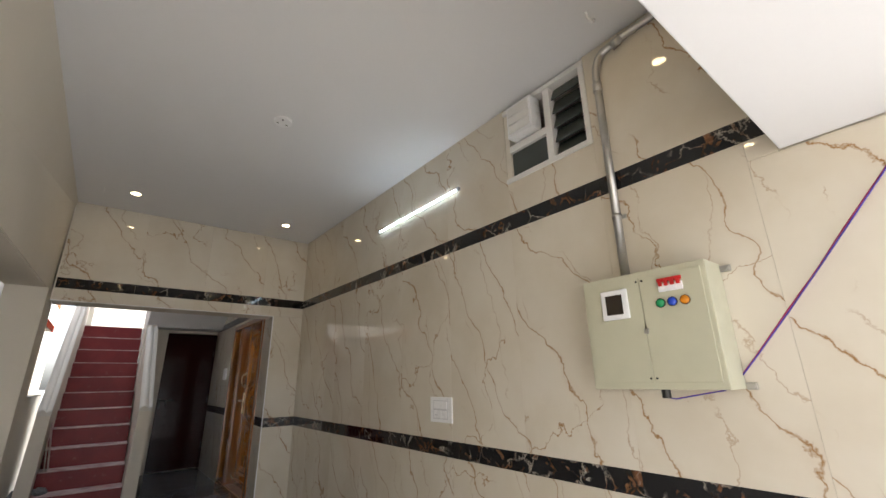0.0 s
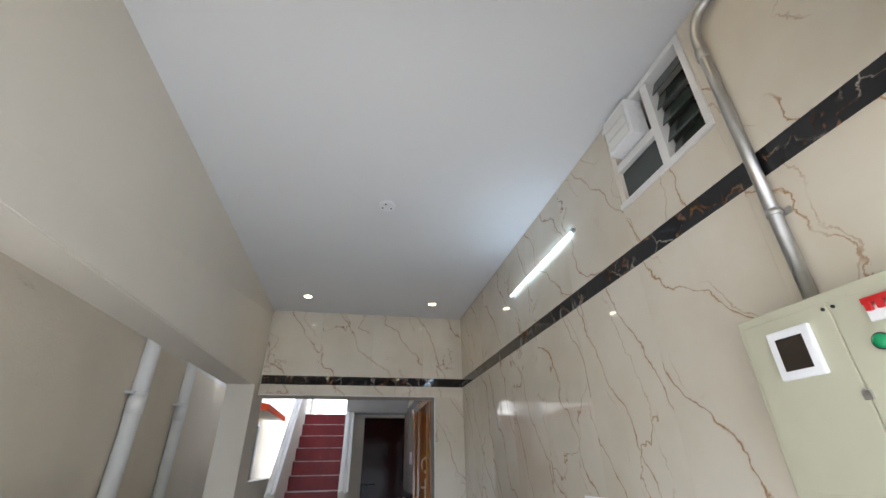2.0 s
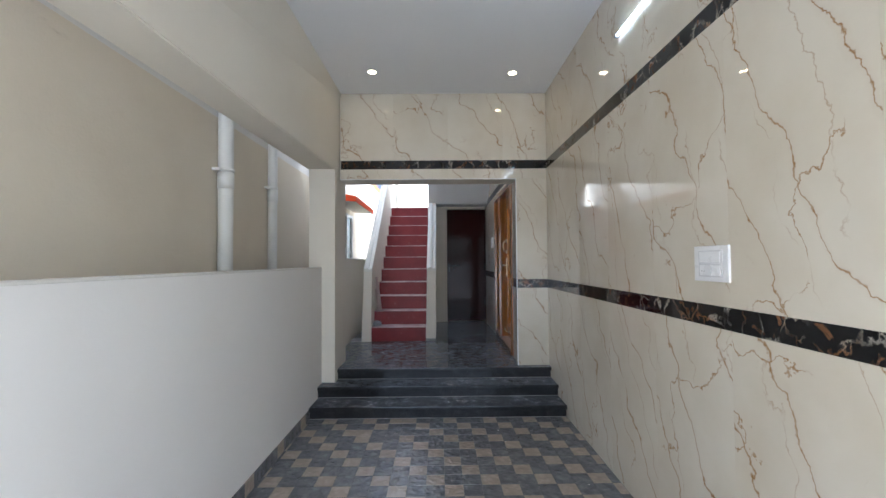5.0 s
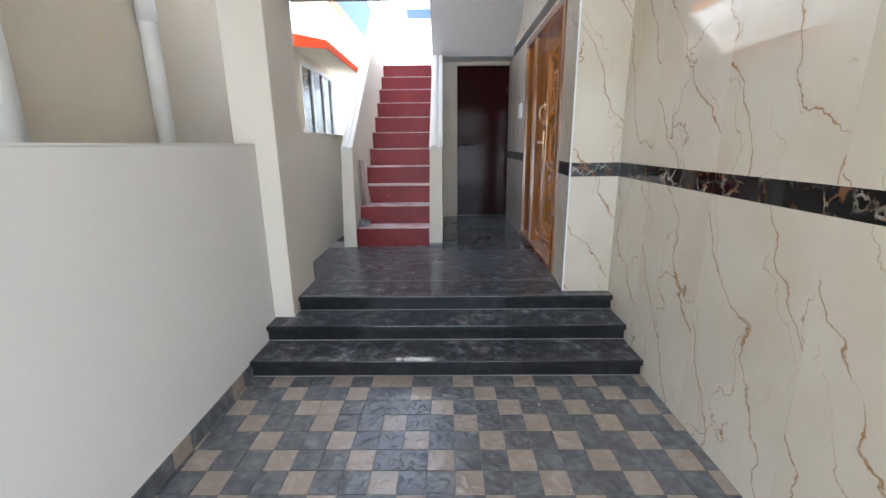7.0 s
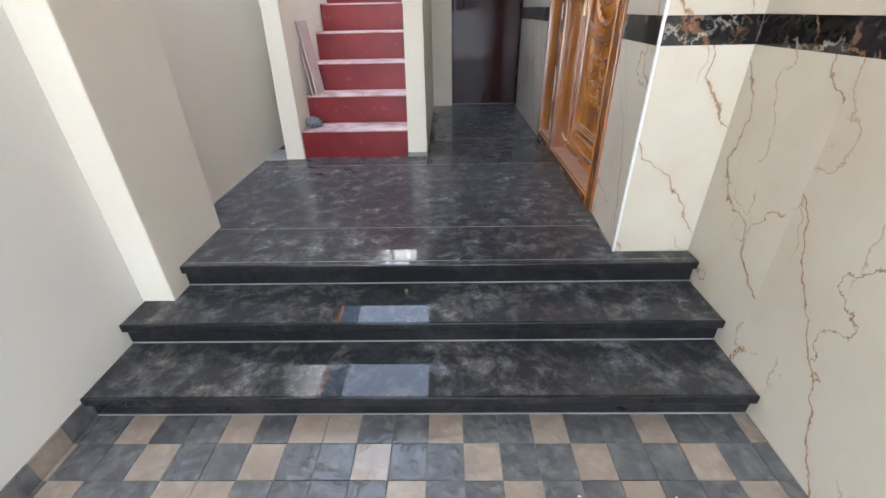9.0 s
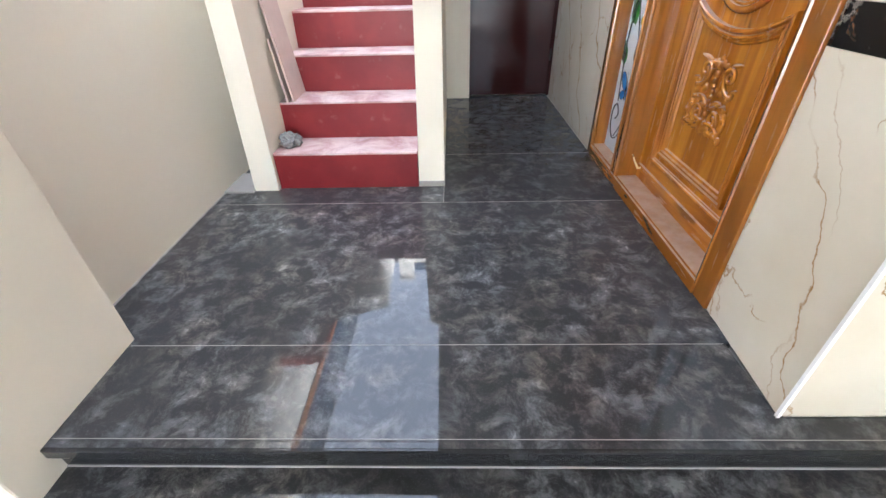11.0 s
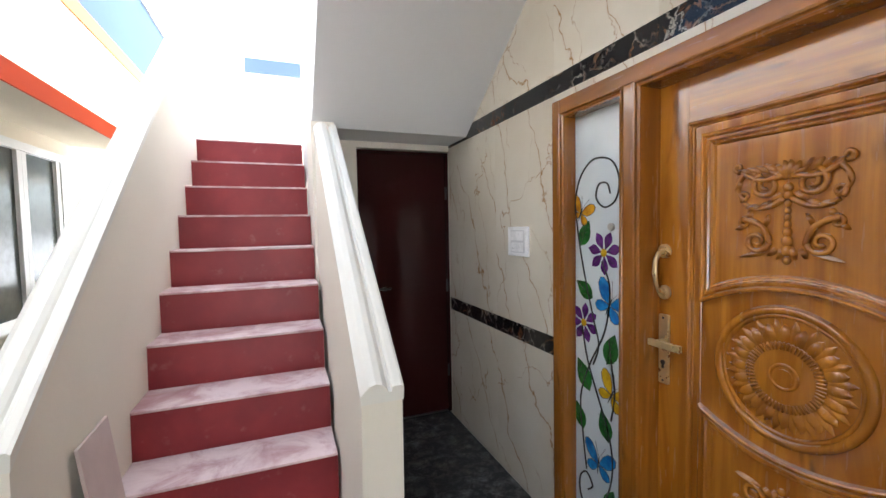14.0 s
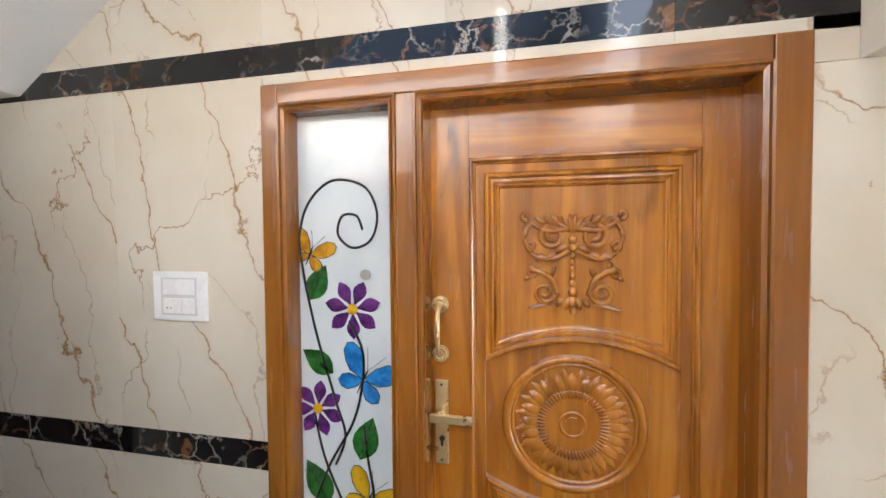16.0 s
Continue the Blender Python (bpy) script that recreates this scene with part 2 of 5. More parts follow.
GROUT = plaster("pale_grout", (0.36, 0.34, 0.33), (0.24, 0.23, 0.22), 0.9)
DARK_GROUT = plaster("dark_grout", (0.22, 0.215, 0.21), (0.13, 0.13, 0.13), 0.9)
CEMENT = plaster("grey_cement", (0.30, 0.29, 0.28), (0.2, 0.19, 0.18), 0.9)
RISER_RED = red_paint("red_riser_paint", False)
TREAD_RED = red_paint("dusty_red_tread", True)
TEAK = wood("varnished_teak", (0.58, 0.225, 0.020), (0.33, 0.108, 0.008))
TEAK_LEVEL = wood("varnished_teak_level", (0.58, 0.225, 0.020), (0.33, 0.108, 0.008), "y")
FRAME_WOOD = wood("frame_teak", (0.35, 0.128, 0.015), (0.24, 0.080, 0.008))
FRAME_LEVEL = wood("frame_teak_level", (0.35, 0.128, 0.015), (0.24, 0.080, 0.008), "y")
DARK_DOOR = paint("dark_brown_enamel", (0.026, 0.006, 0.006), 0.06, vary=0.06, scale=1.5, Specular_IOR_Level=0.10)
PALE_TILE = stone_tile("beige_paving", (0.44, 0.365, 0.30), (0.35, 0.285, 0.235), 0.35)
GREY_TILE = stone_tile("slate_paving", (0.125, 0.128, 0.136), (0.225, 0.225, 0.23), 0.5)
GROUND = plaster("street_ground", (0.45, 0.445, 0.44), (0.36, 0.355, 0.35), 0.95)


# ---- building helpers ----
def box(bm, x0, x1, y0, y1, z0, z1, bevel=0.0):
    v = [bm.verts.new((x, y, z)) for x in (x0, x1) for y in (y0, y1) for z in (z0, z1)]
    fs = [bm.faces.new([v[i] for i in q]) for q in ((0, 1, 3, 2), (4, 6, 7, 5), (0, 4, 5, 1), (2, 3, 7, 6), (0, 2, 6, 4), (1, 5, 7, 3))]
    if bevel:
        es = {e for f in fs for e in f.edges}
        bmesh.ops.bevel(bm, geom=list(es), offset=bevel, segments=2, affect="EDGES", profile=0.6)


def prism(bm, outline, axis, a, b):
    """An outline in the plane across the axis (given as the two other coordinates in order), drawn out from a to b."""
    def at(u, v, w):
        return {"x": (w, u, v), "y": (u, w, v), "z": (u, v, w)}[axis]
    lo = [bm.verts.new(at(u, v, a)) for u, v in outline]
    hi = [bm.verts.new(at(u, v, b)) for u, v in outline]
    n = len(outline)
    bm.faces.new(lo[::-1]), bm.faces.new(hi)
    for i in range(n):
        bm.faces.new((lo[i], lo[(i + 1) % n], hi[(i + 1) % n], hi[i]))


def sweep(bm, points, radii, sides=8, flat=None):
    """A round bar along points. flat: (direction, factor) squashes it along that direction."""
    pts = [Vector(p) for p in points]
    if isinstance(radii, (int, float)):
        radii = [radii] * len(pts)
    rings, side = [], None
    for i, p in enumerate(pts):
        d = (pts[min(i + 1, len(pts) - 1)] - pts[max(i - 1, 0)]).normalized()
        if side is None:
            side = d.orthogonal().normalized()
        side = (side - d * side.dot(d)).normalized()
        up = d.cross(side)
        ring = []
        for j in range(sides):
            a = 2 * math.pi * j / sides
            o = (side * math.cos(a) + up * math.sin(a)) * radii[i]
            if flat:
                n = Vector(flat[0])
                o -= n * o.dot(n) * (1 - flat[1])
            ring.append(bm.verts.new(p + o))
        rings.append(ring)
    for a, b in zip(rings, rings[1:]):
        for j in range(sides):
            bm.faces.new((a[j], a[(j + 1) % sides], b[(j + 1) % sides], b[j])).smooth = True
    bm.faces.new(rings[0][::-1]), bm.faces.new(rings[-1])


def part(name, bm, material, parent=None, label=""):
    bmesh.ops.recalc_face_normals(bm, faces=bm.faces)
    me = bpy.data.meshes.new(name)
    bm.to_mesh(me)
    bm.free()
    me.materials.append(material)
    ob = new(name, me)
    if parent:
        ob.parent = parent
        if parent.parent is None:
            ob.matrix_parent_inverse = Matrix.Translation(-parent.location)
    if label:
        ob["label"] = label
    return ob


def boxes(name, material, parent, *dims, bevel=0.0, label=""):
    bm = bmesh.new()
    for d in dims:
        box(bm, *d, bevel=bevel)
    return part(name, bm, material, parent, label)


def thing(name, label, category, group="", kind="", at=(0, 0, 0)):
    e = new(name)
    e.empty_display_size = 0.05
    e.location = at
    return tagged(e, label, category, group, kind)


def setting(name, label, category, material, *dims, bevel=0.0):
    return tagged(boxes(name, material, None, *dims, bevel=bevel), label, category, kind="structure")


# ---- plan ----
WALL_X = 1.81          # tiled long wall of the porch
DOOR_X = 1.50          # tiled wall with the main door
END_Y = 5.13           # tiled end wall of the porch
LOW = -0.33            # porch floor
TOP = 2.99             # porch ceiling
BAND_LOW, BAND_HIGH = (0.838, 0.932), (2.15, 2.245)
BAND_DOOR = (0.866, 0.962)
RISE, GO, FOOT = 0.2035, 0.2435, 6.56

# ---- ground and floors ----
setting("ground", "grey dusty street ground round the house", "ground", GROUND, (-300, 300, -300, 300, -0.9, -0.40))
floor = setting("floor", "porch floor bed under slate and beige paving", "floor", DARK_GROUT, (-0.75, 1.85, -0.30, 4.60, -0.42, LOW - 0.005))
setting("ground_shaft", "bare cement strip beside the house", "ground", CEMENT, (-1.10, -0.72, -1.6, 12.0, -0.42, -0.02))
platform = setting("platform", "raised landing bed under black granite slabs", "floor", DARK_GROUT,
                   (-0.66, 1.52, 5.07, 8.60, -0.42, -0.022), (-0.60, 1.81, 5.075, 5.14, -0.42, -0.022))

# granite slabs of the raised landing
for d in ((-0.64, 1.81, 5.03, 5.128, -0.022, 0), (-0.462, 1.475, 5.128, 5.386, -0.022, 0), (-0.65, 1.496, 5.389, 6.367, -0.022, 0),
          (-0.65, 0.563, 6.370, 7.40, -0.022, 0), (0.566, 1.496, 6.370, 7.03, -0.022, 0), (0.566, 1.496, 7.033, 8.48, -0.022, 0)):
    boxes("granite_slab", GRANITE_CLEAN if d[0] > 0.5 else GRANITE, platform, d)

steps = thing("entrance_steps", "three polished black granite steps with dusty treads", "steps", kind="structure", at=(0.6, 4.5, LOW))
def piece(name, material, parent, dim, bevel=0.0, label=""):
    """A box as a mesh under a thing that stands away from the origin."""
    return boxes(name, material, parent, dim, bevel=bevel, label=label)
for i, (y, left) in enumerate(((4.50, -0.598), (4.77, -0.598), (5.03, -0.462))):
    z = LOW + 0.11 * (i + 1)
    if i < 2:
        piece("tread", GRANITE, steps, (left, 1.808, y, y + 0.30, z - 0.032, z), 0.006)
    else:
        piece("landing_nosing", GRANITE, steps, (left, 1.808, y + 0.002, y + 0.03, z - 0.034, z + 0.001), 0.006)
    piece("edge_band", GRANITE_EDGE, steps, (left, 1.808, y - 0.004, y + 0.010, z - 0.035, z + 0.0015), 0.005)
    piece("riser", GRANITE_EDGE, steps, (left, 1.806, y + 0.020, y + 0.038, z - 0.11, z - 0.032))
    piece("joint_line", GROUT, steps, (left, 1.806, y + 0.016, y + 0.021, z - 0.112, z - 0.106))

for d in ((-0.455, 1.47, 5.3868, 5.3882, -0.01, 0.0006), (-0.65, 1.494, 6.3678, 6.3692, -0.01, 0.0006), (0.5638, 0.5652, 6.37, 6.56, -0.01, 0.0006), (0.566, 1.494, 7.0308, 7.0322, -0.01, 0.0006), (-0.455, 1.80, 5.062, 5.0635, -0.01, 0.0006)):
    boxes("joint", GROUT, platform, d)

# ---- porch shell ----
VENT = (1.09, 1.69, 2.45, 2.97)
wall_east = setting("wall_east", "long porch wall clad in cream veined marble tiles", "wall", CREAM,
                    (WALL_X + 0.012, 2.03, -0.30, VENT[0], -0.42, 3.15), (WALL_X + 0.012, 2.03, VENT[1], 5.45, -0.42, 3.15),
                    (WALL_X + 0.012, 2.03, VENT[0], VENT[1], -0.42, VENT[2]), (WALL_X + 0.012, 2.03, VENT[0], VENT[1], VENT[3], 3.15))
setting("room_behind_vent", "dark room behind the ventilator", "wall", CREAM,
        (2.03, 3.2, 0.6, 0.65, 2.0, 3.1), (2.03, 3.2, 2.2, 2.25, 2.0, 3.1), (3.15, 3.2, 0.65, 2.2, 2.0, 3.1), (2.03, 3.2, 0.6, 2.25, 1.95, 2.0), (2.03, 3.2, 0.6, 2.25, 3.1, 3.15))
wall_end = setting("wall_end", "porch end wall with a wide opening to the stairs", "wall", CREAM,
                   (-0.46, 1.822, END_Y + 0.012, 5.45, 2.04, 3.15), (1.508, 1.822, END_Y + 0.012, 5.45, -0.42, 2.04))
wall_door = setting("wall_door", "marble tiled wall holding the carved main door", "wall", CREAM,
                    (DOOR_X + 0.012, 1.82, 5.45, 5.545, -0.42, 4.6), (DOOR_X + 0.012, 1.82, 7.055, 8.75, -0.42, 4.6), (DOOR_X + 0.012, 1.82, 5.545, 7.055, 2.12, 4.6))
setting("room_behind_door", "plain inner wall behind the main door", "wall", CREAM, (1.80, 1.85, 5.45, 7.2, -0.42, 2.2))
setting("ceiling", "flat white painted porch ceiling", "ceiling", CEILING_PAINT, (-0.95, 1.822, 0.30, END_Y + 0.012, TOP, 3.15))
setting("gate_beam", "deep white painted beam over the entrance", "beam", CEILING_PAINT, (-0.74, 1.808, -0.28, 0.39, 2.07, 3.15), bevel=0.006)

# side beam, a little out of line with the long wall
bm = bmesh.new()
prism_pts = [(0.30, -0.63, -0.89), (5.44, -0.465, -0.735)]
vs = []
for y, xi, xo in prism_pts:
    vs.append([bm.verts.new(p) for p in ((xo, y, 2.11), (xi, y, 2.11), (-0.448, y, 2.99), (-0.448, y, 3.15), (xo, y, 3.15))])
for i in range(5):
    bm.faces.new((vs[0][i], vs[0][(i + 1) % 5], vs[1][(i + 1) % 5], vs[1][i]))
bm.faces.new(vs[0]), bm.faces.new(vs[1][::-1])
bmesh.ops.bevel(bm, geom=[e for e in bm.edges if abs(e.verts[0].co.z - 2.11) < 1e-4 and abs(e.verts[1].co.z - 2.11) < 1e-4], offset=0.008, segments=2, affect="EDGES")
tagged(part("side_beam", bm, CREAM), "cream painted side beam above the parapet", "beam", kind="structure")
setting("pillar", "cream painted square pillar at the steps", "pillar", CREAM, (-0.735, -0.462, 4.93, 5.42, -0.42, 2.112), bevel=0.006)
setting("parapet", "low parapet wall along the porch side", "wall", SKYLIT_CREAM, (-0.725, -0.600, -0.30, 4.928, -0.42, 1.07))
setting("parapet_coping", "white painted parapet top", "trim", COPING_PAINT, (-0.727, -0.598, -0.30, 4.927, 1.07, 1.082), bevel=0.004)
setting("landing_parapet", "low cream wall beside the landing", "wall", CREAM, (-0.77, -0.652, 5.42, 6.86, -0.42, 1.175), (-0.77, -0.685, 6.86, 9.6, -0.42, 1.175))
setting("landing_parapet_coping", "white painted top of the low landing wall", "trim", COPING_PAINT, (-0.774, -0.648, 5.421, 9.6, 1.175, 1.187), bevel=0.004)

# Unseen wall and slab above the porch, added to keep sky off the stairs.
setting("unseen_shade_wall", "plain cream unseen wall and slab added over the porch to block sky light", "wall", CREAM, (-0.30, 2.03, -0.10, 5.25, 3.152, 3.35), (-0.30, 2.03, 5.25, 5.448, 3.152, 5.2))
# neighbouring house wall with its window opening
WIN = (7.42, 8.84, 1.02, 2.045)
NX = -1.10
wall_west = setting("wall_west", "cream outer wall of the house next door", "wall", OUTER_WALL,
                    (NX - 0.2, NX, -1.6, WIN[0], -0.42, 2.27), (NX - 0.2, NX, WIN[1], 14, -0.42, 2.27),
                    (NX - 0.2, NX, WIN[0], WIN[1], -0.42, WIN[2]), (NX - 0.2, NX, WIN[0], WIN[1], WIN[3], 2.27))
setting("wall_west_upper", "white upper wall of the house next door", "wall", WHITE_WALL, (NX - 0.2, NX, -1.6, 14, 2.27, 3.11))
setting("wall_west_peach", "peach painted stripe on the house next door", "trim", PEACH_PAINT, (NX - 0.2, NX + 0.012, 5.6, 14, 3.11, 3.23))
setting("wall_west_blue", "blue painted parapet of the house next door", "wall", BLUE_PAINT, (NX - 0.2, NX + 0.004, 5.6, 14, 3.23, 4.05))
setting("wall_west_edge", "dark roof edge above the blue parapet", "trim", CEMENT, (NX - 0.22, NX + 0.02, 5.6, 14, 4.05, 4.08))
setting("room_behind_window", "dark room behind the neighbouring window", "wall", CEMENT,
        (-2.4, -1.3, 7.0, 7.05, 0.6, 2.6), (-2.4, -1.3, 9.2, 9.25, 0.6, 2.6), (-2.4, -2.35, 7.05, 9.2, 0.6, 2.6), (-2.4, -1.3, 7.0, 9.25, 0.55, 0.6), (-2.4, -1.3, 7.0, 9.25, 2.6, 2.65))

# ---- staircase ----
stairs = thing("staircase", "straight staircase with red painted risers and dusty treads", "stairs", kind="structure", at=(0.03, FOOT, 0))
SX0, SX1 = -0.352, 0.425
for i in range(11):
    y, z = FOOT + GO * i, RISE * (i + 1)
    piece("riser", RISER_RED, stairs, (SX0, SX1, y, y + 0.05, max(z - RISE, 0.0), z - 0.012))
    piece("tread", TREAD_RED, stairs, (SX0, SX1, y - 0.004, y + GO + 0.04, z - 0.012, z), 0.003)
bm = bmesh.new()
prism(bm, [(FOOT + 0.05, -0.02), (FOOT + 0.05, 0.02), (FOOT + 0.06 + GO * 10, 2.05), (FOOT + 0.06 + GO * 10, 1.85), (FOOT + 0.4, -0.02)], "x", SX0, SX1)
part("waist_slab", bm, CREAM, stairs)
LAND_Y = FOOT + GO * 10
setting("landing_floor", "half landing slab at the head of the stairs", "floor", COPING_PAINT, (-0.5, 1.52, LAND_Y + 0.27, 10.4, 2.05, 2.238))
def rail_wall(name, foot, head, y0, top0, y1, slope, label):
    """A stair parapet, a little narrower at the top: sloped wall with an upright pier end and a moulded coping."""
    e = thing(name, label, "stair wall", kind="structure", at=(sum(foot) / 2, y0, 0))
    def lean(x, z):
        f = min(z / 1.04, 1.0)
        a, b = (foot[i] + (head[i] - foot[i]) * f for i in (0, 1))
        return a + (b - a) * x
    bm = bmesh.new()
    ends = []
    for y, top in ((y0, top0), (y1, top0 + slope * (y1 - y0))):
        ends.append([bm.verts.new((lean(u, z), y, z)) for u, z in ((0, 0), (1, 0), (1, 1.04), (1, top), (0, top), (0, 1.04))] if y > y0 else
                    [bm.verts.new((lean(u, z), y, z)) for u, z in ((0, 0), (1, 0), (1, top * 0.97), (1, top), (0, top), (0, top * 0.97))])
    for i in range(6):
        bm.faces.new((ends[0][i], ends[0][(i + 1) % 6], ends[1][(i + 1) % 6], ends[1][i]))
    bm.faces.new(ends[0]), bm.faces.new(ends[1][::-1])
    part("wall", bm, CREAM, e)
    x0, w = head[0], head[1] - head[0]
    prof = [(-0.003, -0.02), (-0.005, 0.004), (w * 0.06, 0.018), (w * 0.18, 0.032), (w * 0.34, 0.039), (w * 0.50, 0.034), (w * 0.60, 0.020), (w * 0.64, 0.009), (w * 0.72, 0.008), (w * 0.75, 0.021), (w * 0.80, 0.025), (w * 0.97, 0.025), (w + 0.005, 0.019), (w + 0.003, -0.02)]
    bm = bmesh.new()
    rows = [[bm.verts.new((x0 + u, y, top0 + v + slope * (y - y0))) for u, v in prof] for y in (y0 - 0.004, y1)]
    for i in range(len(prof)):
        j = (i + 1) % len(prof)
        f = bm.faces.new((rows[0][i], rows[0][j], rows[1][j], rows[1][i]))
    bm.faces.new(rows[0]), bm.faces.new(rows[1][::-1])
    part("coping", bm, COPING_PAINT, e)
    return e
rail_wall("stair_parapet", (-0.490, -0.354), (-0.452, -0.340), 6.53, 1.02, 9.05, 0.836, "cream stair parapet with a moulded coping, wall side")
rail_wall("stair_parapet", (0.427, 0.567), (0.447, 0.572), 6.56, 1.02, 7.98, 0.79, "cream stair parapet with a moulded coping, passage side")
setting("landing_side_wall", "white low wall beside the half landing", "wall", WHITE_WALL, (-0.5, -0.38, 9.05, 10.2, 2.0, 3.12))
setting("landing_back_wall", "white wall behind the half landing", "wall", WHITE_WALL, (-0.5, 1.6, 10.2, 10.35, 2.0, 3.19))
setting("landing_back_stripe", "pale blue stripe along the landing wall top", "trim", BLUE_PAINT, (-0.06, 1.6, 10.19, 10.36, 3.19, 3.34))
setting("landing_post", "white corner post with a small cap", "post", WHITE_WALL, (-0.30, -0.07, 10.05, 10.19, 2.0, 3.40), (-0.32, -0.05, 10.03, 10.19, 3.40, 3.44), bevel=0.006)

# upper flight over the passage
def soffit(y):
    return 2.17 + 0.69 * (8.08 - y)
bm = bmesh.new()
prism(bm, [(8.60, 2.17), (8.08, 2.17), (6.87, soffit(6.87)), (5.45, soffit(6.87)), (5.45, 3.20), (6.9, 3.20), (8.08, 2.50), (8.60, 2.50)], "x", 0.44, DOOR_X + 0.005)
tagged(part("upper_flight", bm, CEILING_PAINT), "white plastered underside of the upper stair flight", "stairs", kind="structure")
# Upper part is out of view, raised to 5.2 to shade the house next door.
bm = bmesh.new()
prism(bm, [(9.05, 1.80), (9.05, 5.2), (5.45, 5.2), (5.45, 3.205), (6.92, 3.205), (8.05, 2.50), (8.05, 2.10)], "x", 0.437, 0.56)
tagged(part("spine_wall", bm, WHITE_WALL), "white wall between the two stair flights", "wall", kind="structure")
setting("wall_back", "cream wall round the dark passage door", "wall", CREAM, (0.44, 0.772, 8.42, 8.62, -0.3, 2.18), (0.772, 1.512, 8.42, 8.62, 2.125, 2.18), (0.44, 1.52, 8.62, 8.75, -0.3, 2.2))
setting("under_stair_wall", "cream wall closing the space under the stairs", "wall", CREAM, (0.43, 0.565, 7.98, 8.42, 0, 2.18))

# ---- lamps ----
WHITE_PLASTIC = paint("white_plastic", (0.86, 0.86, 0.86), 0.3, vary=0.03)
GREY_PLASTIC = paint("grey_plastic", (0.30, 0.30, 0.30), 0.4)
BLACK_PLASTIC = paint("black_plastic", (0.015, 0.015, 0.015), 0.4)
STEEL = paint("galvanised_steel", (0.50, 0.49, 0.46), 0.38, 0.85, 0.35, 9)
BRASS = paint("antique_brass", (0.76, 0.61, 0.34), 0.30, 0.82, 0.3, 25)
DARK_METAL = paint("dark_iron", (0.05, 0.05, 0.05), 0.4, 0.7)

tube = thing("tube_light", "slim white LED batten lit on the marble wall", "lamp", at=(1.80, 2.72, 2.60))
boxes("housing", WHITE_PLASTIC, tube, (1.801, 1.81, 2.15, 3.27, 2.592, 2.608), bevel=0.002)
bm = bmesh.new()
sweep(bm, [(1.799, 2.162, 2.60), (1.799, 3.256, 2.60)], 0.0065, 10)
part("diffuser", bm, lamp_glow("tube_glow", (0.72, 0.88, 1.0), 7.5), tube, "glowing white diffuser")
for y in (2.150, 3.268):
    boxes("end_cap", GREY_PLASTIC, tube, (1.785, 1.81, y - 0.012, y + 0.012, 2.589, 2.611), bevel=0.003)


def disc(bm, c, r, x0, x1, axis="z", n=24):
    prism(bm, [(c[0] + r * math.cos(2 * math.pi * i / n), c[1] + r * math.sin(2 * math.pi * i / n)) for i in range(n)], axis, x0, x1)


def ring(bm, c, radius, tube_r, axis="z", n=32, sides=6):
    """A torus about an axis through c."""
    vs = []
    for i in range(n):
        a = 2 * math.pi * i / n
        row = []
        for j in range(sides):
            b = 2 * math.pi * j / sides
            q, h = radius + tube_r * math.cos(b), tube_r * math.sin(b)
            u, v = q * math.cos(a), q * math.sin(a)
            row.append(bm.verts.new(Vector(c) + Vector({"z": (u, v, h), "x": (h, u, v)}[axis])))
        vs.append(row)
    for i in range(n):
        for j in range(sides):
            bm.faces.new((vs[i][j], vs[(i + 1) % n][j], vs[(i + 1) % n][(j + 1) % sides], vs[i][(j + 1) % sides])).smooth = True


SPOT_GLOW = lamp_glow("spot_glow", (1.0, 0.74, 0.40), 12.0)
first = thing("downlight", "small round recessed ceiling light, lit warm white", "lamp", "ceiling downlights", at=(0, 0, TOP))
bm = bmesh.new()
ring(bm, (0, 0, TOP), 0.040, 0.006, n=24)
part("rim", bm, WHITE_PLASTIC, first)
bm = bmesh.new()
disc(bm, (0, 0), 0.036, TOP - 0.003, TOP + 0.001)
part("lens", bm, SPOT_GLOW, first, "glowing lens")
for x, y in ((1.36, 4.63), (-0.02, 0.84), (1.44, 0.84)):
    copy_thing(first, pose(x, y, TOP))
first.location = (-0.02, 4.60, TOP)

rose = thing("ceiling_rose", "round white ceiling fan box cover with screws", "fixture", at=(0.69, 2.66, TOP))
bm = bmesh.new()
disc(bm, (0.69, 2.66), 0.058, TOP - 0.016, TOP, n=32)
part("cover", bm, WHITE_PLASTIC, rose)
for a in (0.5, 2.6, 4.4):
    bm = bmesh.new()
    disc(bm, (0.69 + 0.034 * math.cos(a), 2.66 + 0.034 * math.sin(a)), 0.006, TOP - 0.019, TOP - 0.015, n=10)
    part("screw", bm, DARK_METAL, rose)
for x, y in ((-0.25, 4.62), (1.55, 4.74)):
    w = thing("ceiling_wire", "short stub of loose wire hanging from the ceiling", "wire", at=(x, y, TOP))
    bm = bmesh.new()
    sweep(bm, [(x, y, TOP), (x + 0.004, y, TOP - 0.03), (x - 0.004, y + 0.005, TOP - 0.06)], 0.0018, 5)
    part("wire", bm, WHITE_PLASTIC, w)

hook = thing("ceiling_hook", "bent pale metal hook on the ceiling", "hook", at=(1.60, 0.93, TOP))
bm = bmesh.new()
sweep(bm, [(1.60 + 0.035 * math.cos(a), 0.90, TOP - 0.004 - 0.035 * math.sin(a)) for a in [math.pi * i / 10 for i in range(11)]], 0.006, 8)
part("hook", bm, WHITE_PLASTIC, hook)

